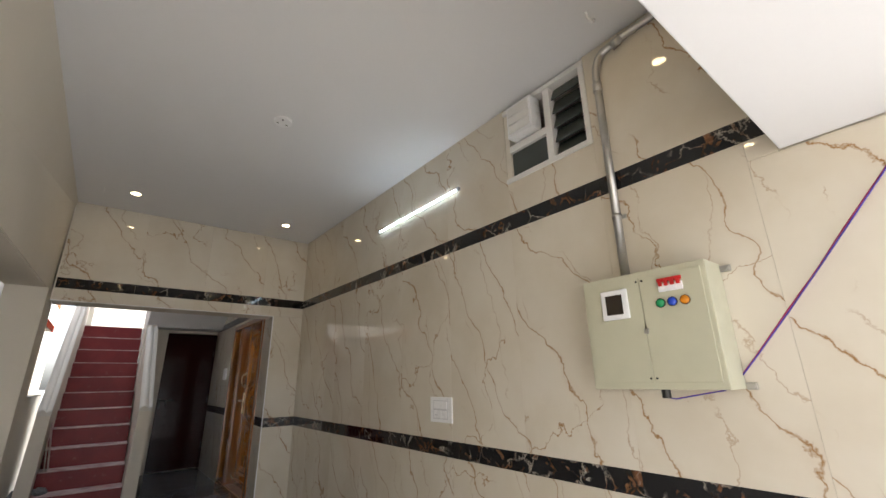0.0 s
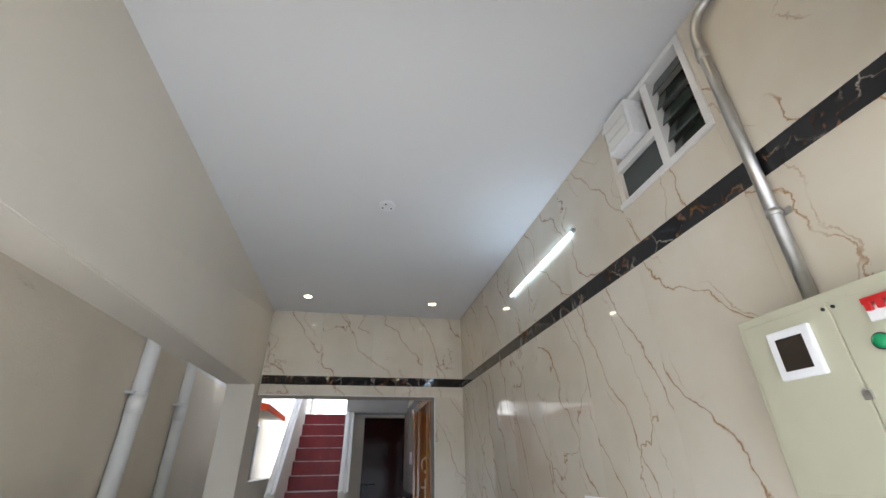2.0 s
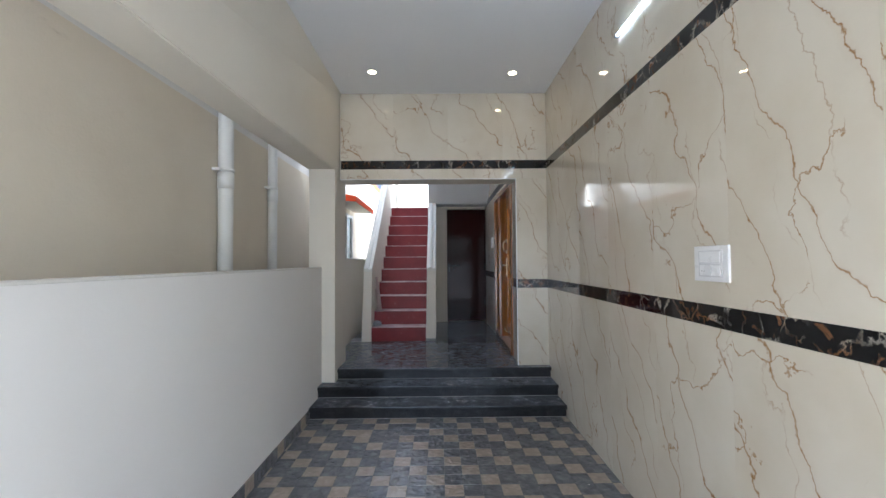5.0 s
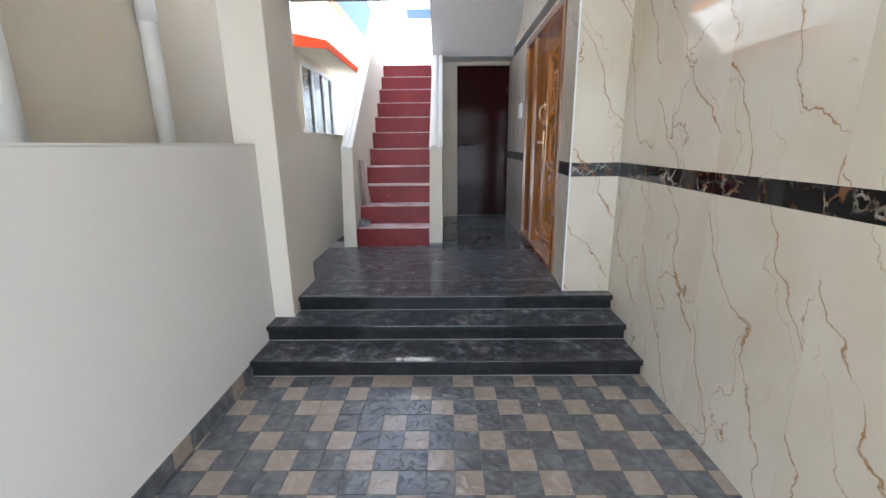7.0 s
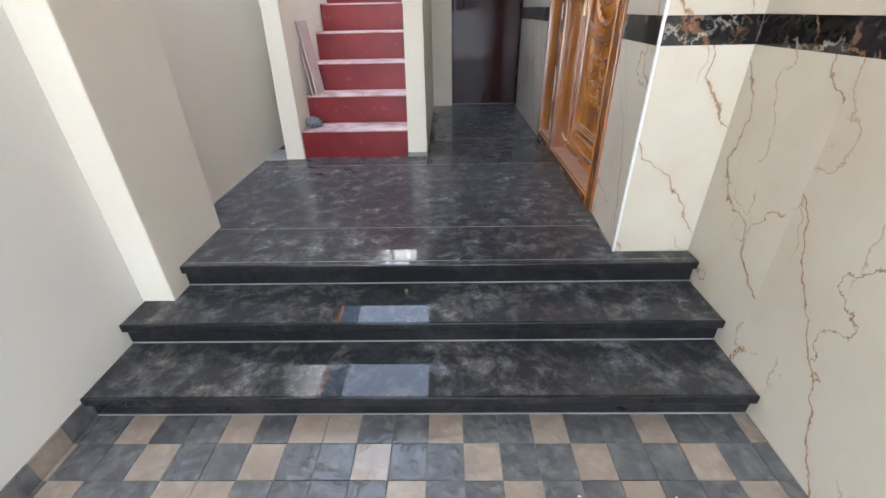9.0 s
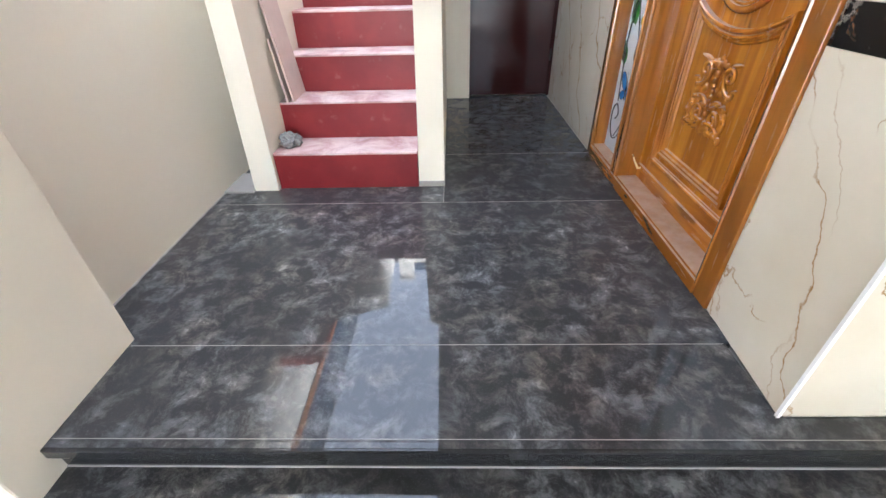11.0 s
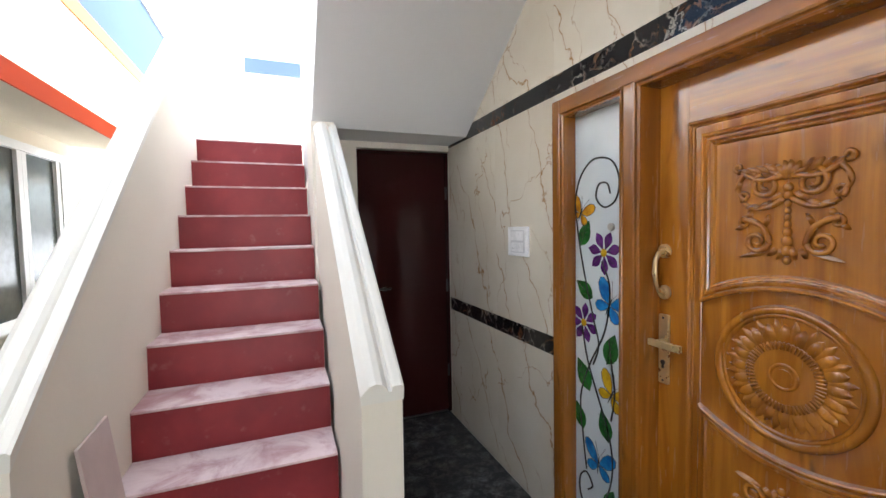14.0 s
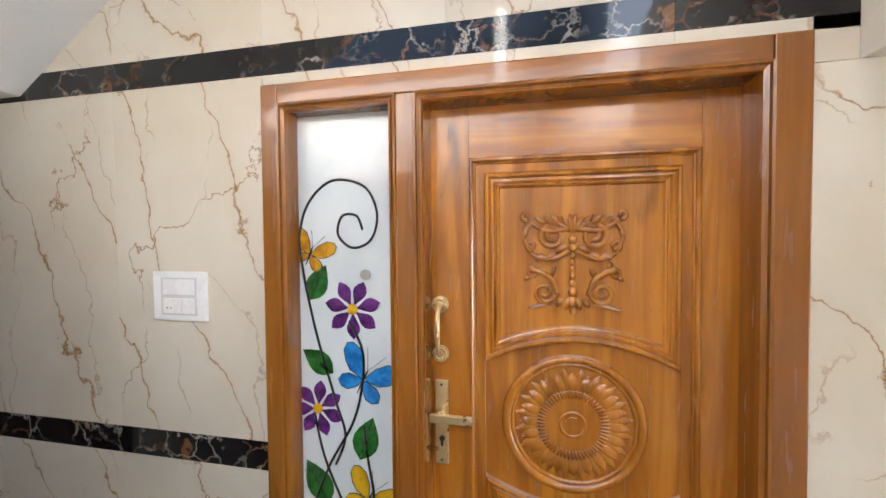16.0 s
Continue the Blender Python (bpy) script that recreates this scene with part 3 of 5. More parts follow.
# ---- ventilator in the long wall ----
y0, y1, z0, z1 = VENT
vent = tagged(thing("window_1", "white framed ventilator with glass louvres and a shutter box", "window", kind="structure", at=(1.83, 1.39, z0)))
FRAME_WHITE = paint("white_frame_enamel", (0.78, 0.77, 0.74), 0.35, vary=0.1)
LOUVRE = paint("smoked_louvre_glass", (0.05, 0.06, 0.055), 0.08, vary=0.2)
for d in ((1.800, 1.86, y0, y1, z1 - 0.03, z1), (1.800, 1.86, y0, y1, z0, z0 + 0.03), (1.800, 1.86, y0, y0 + 0.03, z0 + 0.03, z1 - 0.03),
          (1.806, 1.86, 1.325, 1.370, z0 + 0.03, z1 - 0.03), (1.81, 1.86, 1.370, y1 - 0.035, 2.655, 2.70)):
    boxes("frame", FRAME_WHITE, vent, d, bevel=0.003)
for i in range(5):
    z = z0 + 0.03 + 0.094 * i
    bm = bmesh.new()
    prism(bm, [(1.825, z + 0.004), (1.829, z), (1.868, z + 0.098), (1.864, z + 0.102)], "y", y0 + 0.03, 1.325)
    part("louvre", bm, LOUVRE, vent, "tilted smoked glass louvre")
boxes("reveal", CREAM, vent, (1.814, 1.87, y1 - 0.035, y1, z0 + 0.03, z1 - 0.03), label="cream plastered reveal")
boxes("pane", LOUVRE, vent, (1.835, 1.84, 1.370, y1 - 0.035, z0 + 0.03, 2.655), label="smoked glass pane")
shut = boxes("shutter_box", WHITE_PLASTIC, vent, (1.755, 1.85, 1.425, 1.615, 2.715, z1 - 0.035), bevel=0.006, label="white plastic shutter box")
for z in (2.765, 2.825, 2.885):
    boxes("flap", FRAME_WHITE, shut, (1.749, 1.756, 1.440, 1.600, z - 0.027, z + 0.027), bevel=0.002)

# ---- meter box ----
BOX_PAINT = paint("cream_green_enamel", (0.52, 0.51, 0.38), 0.35, vary=0.08)
mb = thing("meter_box", "pale green steel electric meter box with two doors", "meter box", at=(1.74, 0.90, 1.25))
by0, by1, bz0, bz1, bx = 0.655, 1.155, 1.25, 1.70, 1.655
boxes("case", BOX_PAINT, mb, (bx + 0.004, 1.808, by0, by1, bz0, bz1), bevel=0.004)
doors = []
for a, b in ((by0 + 0.018, 0.897), (0.902, by1 - 0.018)):
    doors.append(boxes("door", BOX_PAINT, mb, (bx - 0.001, bx + 0.005, a, b, bz0 + 0.025, bz1 - 0.025), bevel=0.0015))
WINDOW_DARK = paint("brown_window_glass", (0.03, 0.022, 0.016), 0.1)
mw = boxes("meter_window", WHITE_PLASTIC, doors[1], (bx - 0.014, bx - 0.001, 0.952, 1.068, 1.520, 1.642), bevel=0.006, label="white meter window frame")
boxes("glass", WINDOW_DARK, doors[1], (bx - 0.0155, bx - 0.013, 0.974, 1.046, 1.540, 1.620), bevel=0.001, label="dark meter window glass")
RED = paint("red_plastic", (0.55, 0.02, 0.02), 0.35)
boxes("breaker", WHITE_PLASTIC, doors[0], (bx - 0.010, bx - 0.001, 0.738, 0.826, 1.603, 1.634), bevel=0.002, label="white breaker row")
boxes("breaker_top", RED, doors[0], (bx - 0.014, bx - 0.004, 0.738, 0.826, 1.640, 1.654), bevel=0.002, label="red breaker strip")
for i in range(4):
    y = 0.749 + 0.022 * i
    boxes("breaker_switch", RED, doors[0], (bx - 0.018, bx - 0.008, y - 0.006, y + 0.006, 1.624, 1.643), bevel=0.002)
for y, n, c in ((0.828, "green", (0.02, 0.28, 0.10)), (0.785, "blue", (0.03, 0.08, 0.55)), (0.740, "amber", (0.75, 0.27, 0.02))):
    bm = bmesh.new()
    disc(bm, (y, 1.563), 0.018, bx - 0.006, bx - 0.001, "x")
    ringp = part("bezel", bm, DARK_METAL, doors[0])
    bm = bmesh.new()
    bmesh.ops.create_uvsphere(bm, u_segments=16, v_segments=8, radius=0.0158)
    bmesh.ops.transform(bm, matrix=Matrix.Translation((bx - 0.006, y, 1.563)) @ Matrix.Diagonal((0.6, 1, 1, 1)), verts=bm.verts)
    part("indicator", bm, paint(n + "_lens", c, 0.15, vary=0.05), doors[0], n + " indicator lamp")
for y in (0.888, 0.911):
    for z in (bz0 + 0.04, bz1 - 0.04):
        bm = bmesh.new()
        disc(bm, (y, z), 0.004, bx - 0.005, bx, "x", 10)
        part("screw", bm, DARK_METAL, mb)
boxes("catch", STEEL, mb, (bx - 0.006, bx, 0.890, 0.908, 1.455, 1.475), bevel=0.002)
for z in (bz0 + 0.01, bz1 - 0.02):
    bm = bmesh.new()
    box(bm, 1.795, 1.808, by0 - 0.035, by0, z - 0.012, z + 0.012, 0.003)
    disc(bm, (by0 - 0.022, z), 0.007, 1.788, 1.796, "x", 10)
    part("bracket", bm, STEEL, mb, "steel wall bracket with bolt")
bm = bmesh.new()
disc(bm, (1.73, 0.90), 0.016, bz0 - 0.032, bz0, "z", 16)
part("cable_gland", bm, BLACK_PLASTIC, mb, "black cable gland")
cable = thing("service_cable", "thin purple and red cable from the meter box", "cable", at=(1.79, 0.62, 1.24))
for n, off, c in (("purple_core", 0.0, (0.05, 0.03, 0.32)), ("red_core", 0.004, (0.45, 0.02, 0.10))):
    bm = bmesh.new()
    pts = [(1.73, 0.895, bz0 - 0.03), (1.74, 0.87, bz0 - 0.035), (1.77, 0.80, bz0 - 0.02), (1.79, 0.72, 1.245), (1.795, 0.68, 1.27), (1.795, 0.60, 1.36), (1.795, 0.48, 1.50 + off), (1.795, 0.38, 1.62), (1.795, 0.29, 1.73 + off), (1.795, 0.16, 1.89), (1.795, 0.02, 2.068)]
    sweep(bm, [(x + off, y + off, z) for x, y, z in pts], 0.0024, 6)
    part(n, bm, paint(n, c, 0.4), cable)

pipe = thing("conduit_pipe", "galvanised steel conduit rising from the meter box", "pipe", at=(1.782, 1.01, 1.70))
pts = [(1.782, 1.015, 1.695), (1.782, 1.01, 2.74)] + [(1.782, 0.93 + 0.08 * math.cos(a), 2.79 + 0.13 * math.sin(a)) for a in (0.0, 0.4, 0.8, 1.2)] + [(1.782, 0.86, 2.925), (1.782, 0.37, 2.945)]
bm = bmesh.new()
sweep(bm, pts, 0.019, 16)
part("tube", bm, STEEL, pipe)
for p, q in (((1.782, 1.012, 2.70), (1.782, 1.011, 2.75)), ((1.782, 0.905, 2.905), (1.782, 0.85, 2.928)), ((1.782, 1.014, 1.695), (1.782, 1.014, 1.72))):
    bm = bmesh.new()
    sweep(bm, [p, q], 0.0225, 16)
    part("coupling", bm, STEEL, pipe)
bm = bmesh.new()
sweep(bm, [(1.782, 1.0125, 1.998), (1.782, 1.0125, 2.018)], 0.0225, 16)
box(bm, 1.800, 1.81, 0.978, 1.046, 1.998, 2.018, 0.003)
part("clamp", bm, STEEL, pipe)


# ---- switch plates ----
GREY_TRIM = paint("pale_grey_trim", (0.55, 0.55, 0.56), 0.35)
SOFT_TRIM = paint("pale_grey_plastic", (0.66, 0.66, 0.67), 0.4)
def switch_plate(face, ya, yb, za, zb, kind):
    e = thing("switch_plate", kind, "switch", "wall switch plates", at=(face, (ya + yb) / 2, za))
    boxes("plate", WHITE_PLASTIC, e, (face - 0.011, face, ya, yb, za, zb), bevel=0.003)
    boxes("inner_frame", SOFT_TRIM, e, (face - 0.013, face - 0.010, ya + 0.035, yb - 0.035, za + 0.02, zb - 0.02), bevel=0.001)
    zc = (za + zb) / 2
    boxes("rocker", WHITE_PLASTIC, e, (face - 0.016, face - 0.012, ya + 0.045, yb - 0.045, zc + 0.006, zb - 0.026), bevel=0.0015)
    boxes("socket", WHITE_PLASTIC, e, (face - 0.016, face - 0.012, (ya + yb) / 2 - 0.01, yb - 0.045, za + 0.026, zc - 0.006), bevel=0.0015)
    boxes("rocker", WHITE_PLASTIC, e, (face - 0.0155, face - 0.012, ya + 0.045, (ya + yb) / 2 - 0.013, za + 0.026, zc - 0.006), bevel=0.0015)
    for dy in (-0.008, 0.008):
        bm = bmesh.new()
        disc(bm, (yb - 0.07 + dy, za + 0.045), 0.0025, face - 0.0165, face - 0.0155, "x", 8)
        part("pin_hole", bm, BLACK_PLASTIC, e)
switch_plate(WALL_X, 2.28, 2.505, 1.035, 1.19, "white modular switch plate on the porch marble")
switch_plate(DOOR_X, 7.272, 7.487, 1.352, 1.520, "white modular switch plate beside the main door")

# ---- pipes on the neighbouring wall ----
PVC = paint("white_pvc", (0.72, 0.71, 0.67), 0.35, vary=0.2, scale=4)
for y, r, x, zc in ((3.83, 0.055, -1.035, 1.84), (4.76, 0.045, -1.045, 1.87), (6.50, 0.055, -1.035, 1.43)):
    e = thing("drain_pipe", "white PVC drain pipe clamped to the outer wall", "pipe", "drain pipes", at=(x, y, -0.02))
    bm = bmesh.new()
    sweep(bm, [(x, y, -0.02), (x, y, 3.6)], r, 24)
    part("tube", bm, PVC, e)
    bm = bmesh.new()
    sweep(bm, [(x, y, zc - 0.13), (x, y, zc - 0.01)], r + 0.005, 24)
    part("socket", bm, PVC, e)
    bm = bmesh.new()
    sweep(bm, [(x, y, zc), (x, y, zc + 0.025)], r + 0.006, 24)
    box(bm, NX, x, y - r - 0.03, y - r + 0.02, zc, zc + 0.022, 0.002)
    part("clamp", bm, PVC, e)

# ---- neighbouring window and its canopy ----
win = thing("window_2", "white framed three pane window of the house next door", "window", kind="structure", at=(NX, 8.12, WIN[2]))
ALU = paint("white_aluminium", (0.70, 0.70, 0.69), 0.35, vary=0.25, scale=6)
MESH_GLASS = paint("dusty_dark_glass", (0.085, 0.098, 0.092), 0.16, vary=0.5, scale=20)
fx0, fx1 = NX - 0.05, NX + 0.012
for d in ((fx0, fx1, WIN[0], WIN[1], WIN[3] - 0.05, WIN[3]), (fx0, fx1, WIN[0], WIN[1], WIN[2], WIN[2] + 0.05), (fx0, fx1, WIN[0], WIN[0] + 0.05, WIN[2] + 0.05, WIN[3] - 0.05), (fx0, fx1, WIN[1] - 0.05, WIN[1], WIN[2] + 0.05, WIN[3] - 0.05)):
    boxes("frame", ALU, win, d, bevel=0.003)
for a, b in ((7.45, 7.885), (7.885, 8.365), (8.365, 8.79)):
    for d in ((a, a + 0.045), (b - 0.045, b)):
        boxes("stile", ALU, win, (NX - 0.035, NX + 0.005, d[0], d[1], WIN[2] + 0.05, WIN[3] - 0.05), bevel=0.002)
    boxes("pane", MESH_GLASS, win, (NX - 0.02, NX - 0.015, a + 0.045, b - 0.045, WIN[2] + 0.05, WIN[3] - 0.05), label="dark dusty glass pane")
can = thing("window_canopy", "cream concrete window canopy with an orange painted edge", "canopy", kind="structure", at=(NX, 8.1, 2.14))
bm = bmesh.new()
prism(bm, [(NX + 0.001, 2.135), (-0.705, 2.103), (-0.705, 2.185), (NX + 0.001, 2.262)], "y", 7.185, 8.98)
part("slab", bm, OUTER_WALL, can)
boxes("edge", ORANGE_PAINT, can, (-0.705, -0.695, 7.175, 8.99, 2.098, 2.190), label="orange painted front edge")
bm = bmesh.new()
prism(bm, [(NX + 0.001, 2.130), (-0.7055, 2.098), (-0.7055, 2.190), (NX + 0.001, 2.268)], "y", 7.175, 7.184)
part("edge", bm, ORANGE_PAINT, can, "orange painted end edge")

# ---- dark passage door ----
dd = thing("door_2", "closed dark brown enamelled door under the stairs", "door", kind="structure", at=(1.14, 8.49, 0))
boxes("leaf", DARK_DOOR, dd, (0.792, 1.488, 8.485, 8.52, 0.012, 2.10), bevel=0.003)
for d in ((0.774, 0.792, 8.47, 8.53, 0.0, 2.12), (1.488, 1.512, 8.47, 8.53, 0.0, 2.12), (0.792, 1.488, 8.47, 8.53, 2.10, 2.12)):
    boxes("frame", DARK_DOOR, dd, d, bevel=0.002)
bm = bmesh.new()
sweep(bm, [(0.80, 8.472, 1.055), (1.02, 8.472, 1.055)], 0.008, 8)
for x in (0.82, 0.9, 0.97):
    box(bm, x - 0.01, x + 0.01, 8.466, 8.486, 1.04, 1.07, 0.002)
part("bolt", bm, DARK_METAL, dd, "dark iron sliding bolt")
bm = bmesh.new()
sweep(bm, [(0.875, 8.47, 1.05), (0.90, 8.462, 1.03), (0.90, 8.462, 0.97)], 0.006, 8)
box(bm, 0.80, 0.825, 8.468, 8.486, 0.93, 1.09, 0.002)
part("hasp", bm, DARK_METAL, dd, "dark iron hasp")
for z in (0.35, 1.05, 1.8):
    bm = bmesh.new()
    sweep(bm, [(1.49, 8.472, z - 0.05), (1.49, 8.472, z + 0.05)], 0.009, 8)
    part("hinge", bm, DARK_METAL, dd)

# ---- main door ----
md = thing("door_1", "carved varnished teak main door with a painted side light", "door", kind="structure", at=(1.55, 6.3, 0))


def loops(bm, rect, steps, fill=False):
    """Nested rectangles (y0, y1, z0, z1) shrunk by inset, at depth x: mouldings with mitred corners."""
    ya, yb, za, zb = rect
    rows = []
    for inset, x in steps:
        rows.append([bm.verts.new((x, y, z)) for y, z in ((ya + inset, za + inset), (yb - inset, za + inset), (yb - inset, zb - inset), (ya + inset, zb - inset))])
    for a, b in zip(rows, rows[1:]):
        for i in range(4):
            bm.faces.new((a[i], a[(i + 1) % 4], b[(i + 1) % 4], b[i]))
    if fill:
        bm.faces.new(rows[-1])


FX = 1.487
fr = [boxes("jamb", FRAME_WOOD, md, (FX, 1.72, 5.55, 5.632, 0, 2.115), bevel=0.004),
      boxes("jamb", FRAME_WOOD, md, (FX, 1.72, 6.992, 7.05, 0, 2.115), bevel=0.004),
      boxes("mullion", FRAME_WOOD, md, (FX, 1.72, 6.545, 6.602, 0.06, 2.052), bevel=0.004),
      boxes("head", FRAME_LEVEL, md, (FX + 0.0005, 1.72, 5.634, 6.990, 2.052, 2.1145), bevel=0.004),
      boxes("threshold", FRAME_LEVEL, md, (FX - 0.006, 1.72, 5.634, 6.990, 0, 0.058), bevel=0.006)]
BEAD = [(0.0, FX + 0.001), (0.003, FX - 0.006), (0.010, FX - 0.004), (0.012, FX + 0.006), (0.016, FX + 0.008), (0.019, FX + 0.003), (0.026, FX + 0.006), (0.028, FX + 0.022), (0.030, 1.60)]
bm = bmesh.new()
loops(bm, (5.628, 6.549, 0.040, 2.056), BEAD)
part("door_bead", bm, FRAME_WOOD, md)
bm = bmesh.new()
loops(bm, (6.598, 6.996, 0.054, 2.056), BEAD)
part("side_light_bead", bm, FRAME_WOOD, md)

LY0, LY1, LZ0, LZ1 = 5.652, 6.527, 0.062, 2.034
R0 = (5.752, 6.400, 0.205, 1.872)
bm = bmesh.new()
box(bm, 1.602, 1.632, LY0, LY1, LZ0, LZ1)
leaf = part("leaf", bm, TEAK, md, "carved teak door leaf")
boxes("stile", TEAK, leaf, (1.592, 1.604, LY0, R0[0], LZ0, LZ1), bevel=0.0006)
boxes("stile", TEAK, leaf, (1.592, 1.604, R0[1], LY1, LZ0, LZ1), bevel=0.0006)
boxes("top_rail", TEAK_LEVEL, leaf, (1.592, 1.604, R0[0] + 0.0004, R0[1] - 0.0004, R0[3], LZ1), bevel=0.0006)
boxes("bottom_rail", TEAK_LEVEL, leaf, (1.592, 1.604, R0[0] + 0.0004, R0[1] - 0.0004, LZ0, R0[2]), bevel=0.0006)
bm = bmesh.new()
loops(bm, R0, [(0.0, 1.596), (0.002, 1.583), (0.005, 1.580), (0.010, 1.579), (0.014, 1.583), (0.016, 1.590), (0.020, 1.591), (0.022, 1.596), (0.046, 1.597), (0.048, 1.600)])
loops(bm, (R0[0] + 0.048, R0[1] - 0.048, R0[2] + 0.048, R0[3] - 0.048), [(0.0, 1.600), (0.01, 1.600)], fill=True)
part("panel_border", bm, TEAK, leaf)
boxes("sill_rail", TEAK_LEVEL, leaf, (1.578, 1.593, 5.68, 6.50, 0.118, 0.150), bevel=0.006)

YC, ZC, FIELD = 6.092, 1.066, 1.600
def on_leaf(u, v, h=0.0):
    """u to the reader's right, v up, from the medallion's centre; h proud of the field."""
    return (FIELD - h, YC - u, ZC + v)
FLAT = ((1, 0, 0), 0.75)


def arched_panel(side, far):
    """A field framed by a stepped moulding that follows an arch over the medallion."""
    left, right = -(R0[1] - 0.048 - YC), YC - (R0[0] + 0.048)
    mid, half = (left + right) / 2, (right - left) / 2
    bm = bmesh.new()
    rows = []
    for inset, h in ((0.0, 0.001), (0.002, 0.016), (0.007, 0.020), (0.013, 0.019), (0.017, 0.011), (0.019, 0.010), (0.022, 0.016), (0.028, 0.017), (0.033, 0.009), (0.036, 0.008), (0.039, 0.012), (0.044, 0.010), (0.048, 0.002)):
        a, b, top = left + inset, right - inset, far - inset
        us = [a + (b - a) * i / 24 for i in range(25)]
        arch = [(u, 0.176 + inset * 1.06 + 0.072 * (1 - ((u - mid) / half) ** 2)) for u in us]
        rows.append([bm.verts.new(on_leaf(u, side * v, h)) for u, v in [(a, top)] + arch + [(b, top)]])
    n = len(rows[0])
    for p, q in zip(rows, rows[1:]):
        for i in range(n):
            bm.faces.new((p[i], p[(i + 1) % n], q[(i + 1) % n], q[i]))
    bm.faces.new(rows[-1])
    part("arched_panel", bm, TEAK, leaf)
arched_panel(1, R0[3] - 0.048 - ZC)
arched_panel(-1, ZC - R0[2] - 0.048)

bm = bmesh.new()
ring(bm, on_leaf(0, 0, 0.0), 0.196, 0.014, "x", 48, 8)
ring(bm, on_leaf(0, 0, 0.0), 0.179, 0.007, "x", 48, 6)
ring(bm, on_leaf(0, 0, 0.006), 0.036, 0.006, "x", 28, 8)
disc(bm, (YC, ZC), 0.100, FIELD - 0.008, FIELD + 0.001, "x", 48)
disc(bm, (YC, ZC), 0.024, FIELD - 0.013, FIELD - 0.007, "x", 24)
part("medallion", bm, TEAK, leaf, "round carved medallion")


def petal(bm, base, tip, width, h0, h1, n=5):
    """A pointed, domed petal between two (u, v) places on the leaf."""
    b, t = Vector(base), Vector(tip)
    d = t - b
    s = Vector((-d.y, d.x)).normalized()
    rim_l, mid, rim_r = [], [], []
    for i in range(n + 1):
        f = i / n
        w = width * math.sin(math.pi * min(0.15 + f * 0.85, 1.0)) ** 0.8
        c = b + d * f
        h = h0 + (h1 - h0) * math.sin(math.pi * f * 0.8)
        rim_l.append(bm.verts.new(on_leaf(*(c + s * w), 0.0)))
        mid.append(bm.verts.new(on_leaf(*c, h)))
        rim_r.append(bm.verts.new(on_leaf(*(c - s * w), 0.0)))
    for i in range(n):
        for a, q in ((rim_l, mid), (mid, rim_r)):
            bm.faces.new((a[i], a[i + 1], q[i + 1], q[i])).smooth = True


bm = bmesh.new()
for i in range(20):
    a = 2 * math.pi * i / 20
    for r0, r1, w, h, da in ((0.098, 0.156, 0.021, 0.017, 0.0), (0.105, 0.170, 0.014, 0.010, math.pi / 20)):
        petal(bm, (r0 * math.cos(a + da), r0 * math.sin(a + da)), (r1 * math.cos(a + da), r1 * math.sin(a + da)), w, 0.004, h)
part("petals", bm, TEAK, leaf, "ring of carved petals")
bm = bmesh.new()
for i in range(56):
    a = 2 * math.pi * i / 56
    sweep(bm, [on_leaf(r * math.cos(a), r * math.sin(a), 0.0085) for r in (0.080, 0.092, 0.104)], [0.0024, 0.0034, 0.0036], 5)
part("flutes", bm, TEAK, leaf, "fine radial flutes")


def spiral(cu, cv, r0, r1, a0, turns, n=22):
    return [(cu + (r0 + (r1 - r0) * f) * math.cos(a0 + turns * 2 * math.pi * f), cv + (r0 + (r1 - r0) * f) * math.sin(a0 + turns * 2 * math.pi * f)) for f in [i / n for i in range(n + 1)]]


def bow(p, q, bend, n=12):
    p, q = Vector(p), Vector(q)
    d = q - p
    s = Vector((-d.y, d.x))
    return [tuple(p + d * f + s * bend * math.sin(math.pi * f)) for f in [i / n for i in range(n + 1)]]


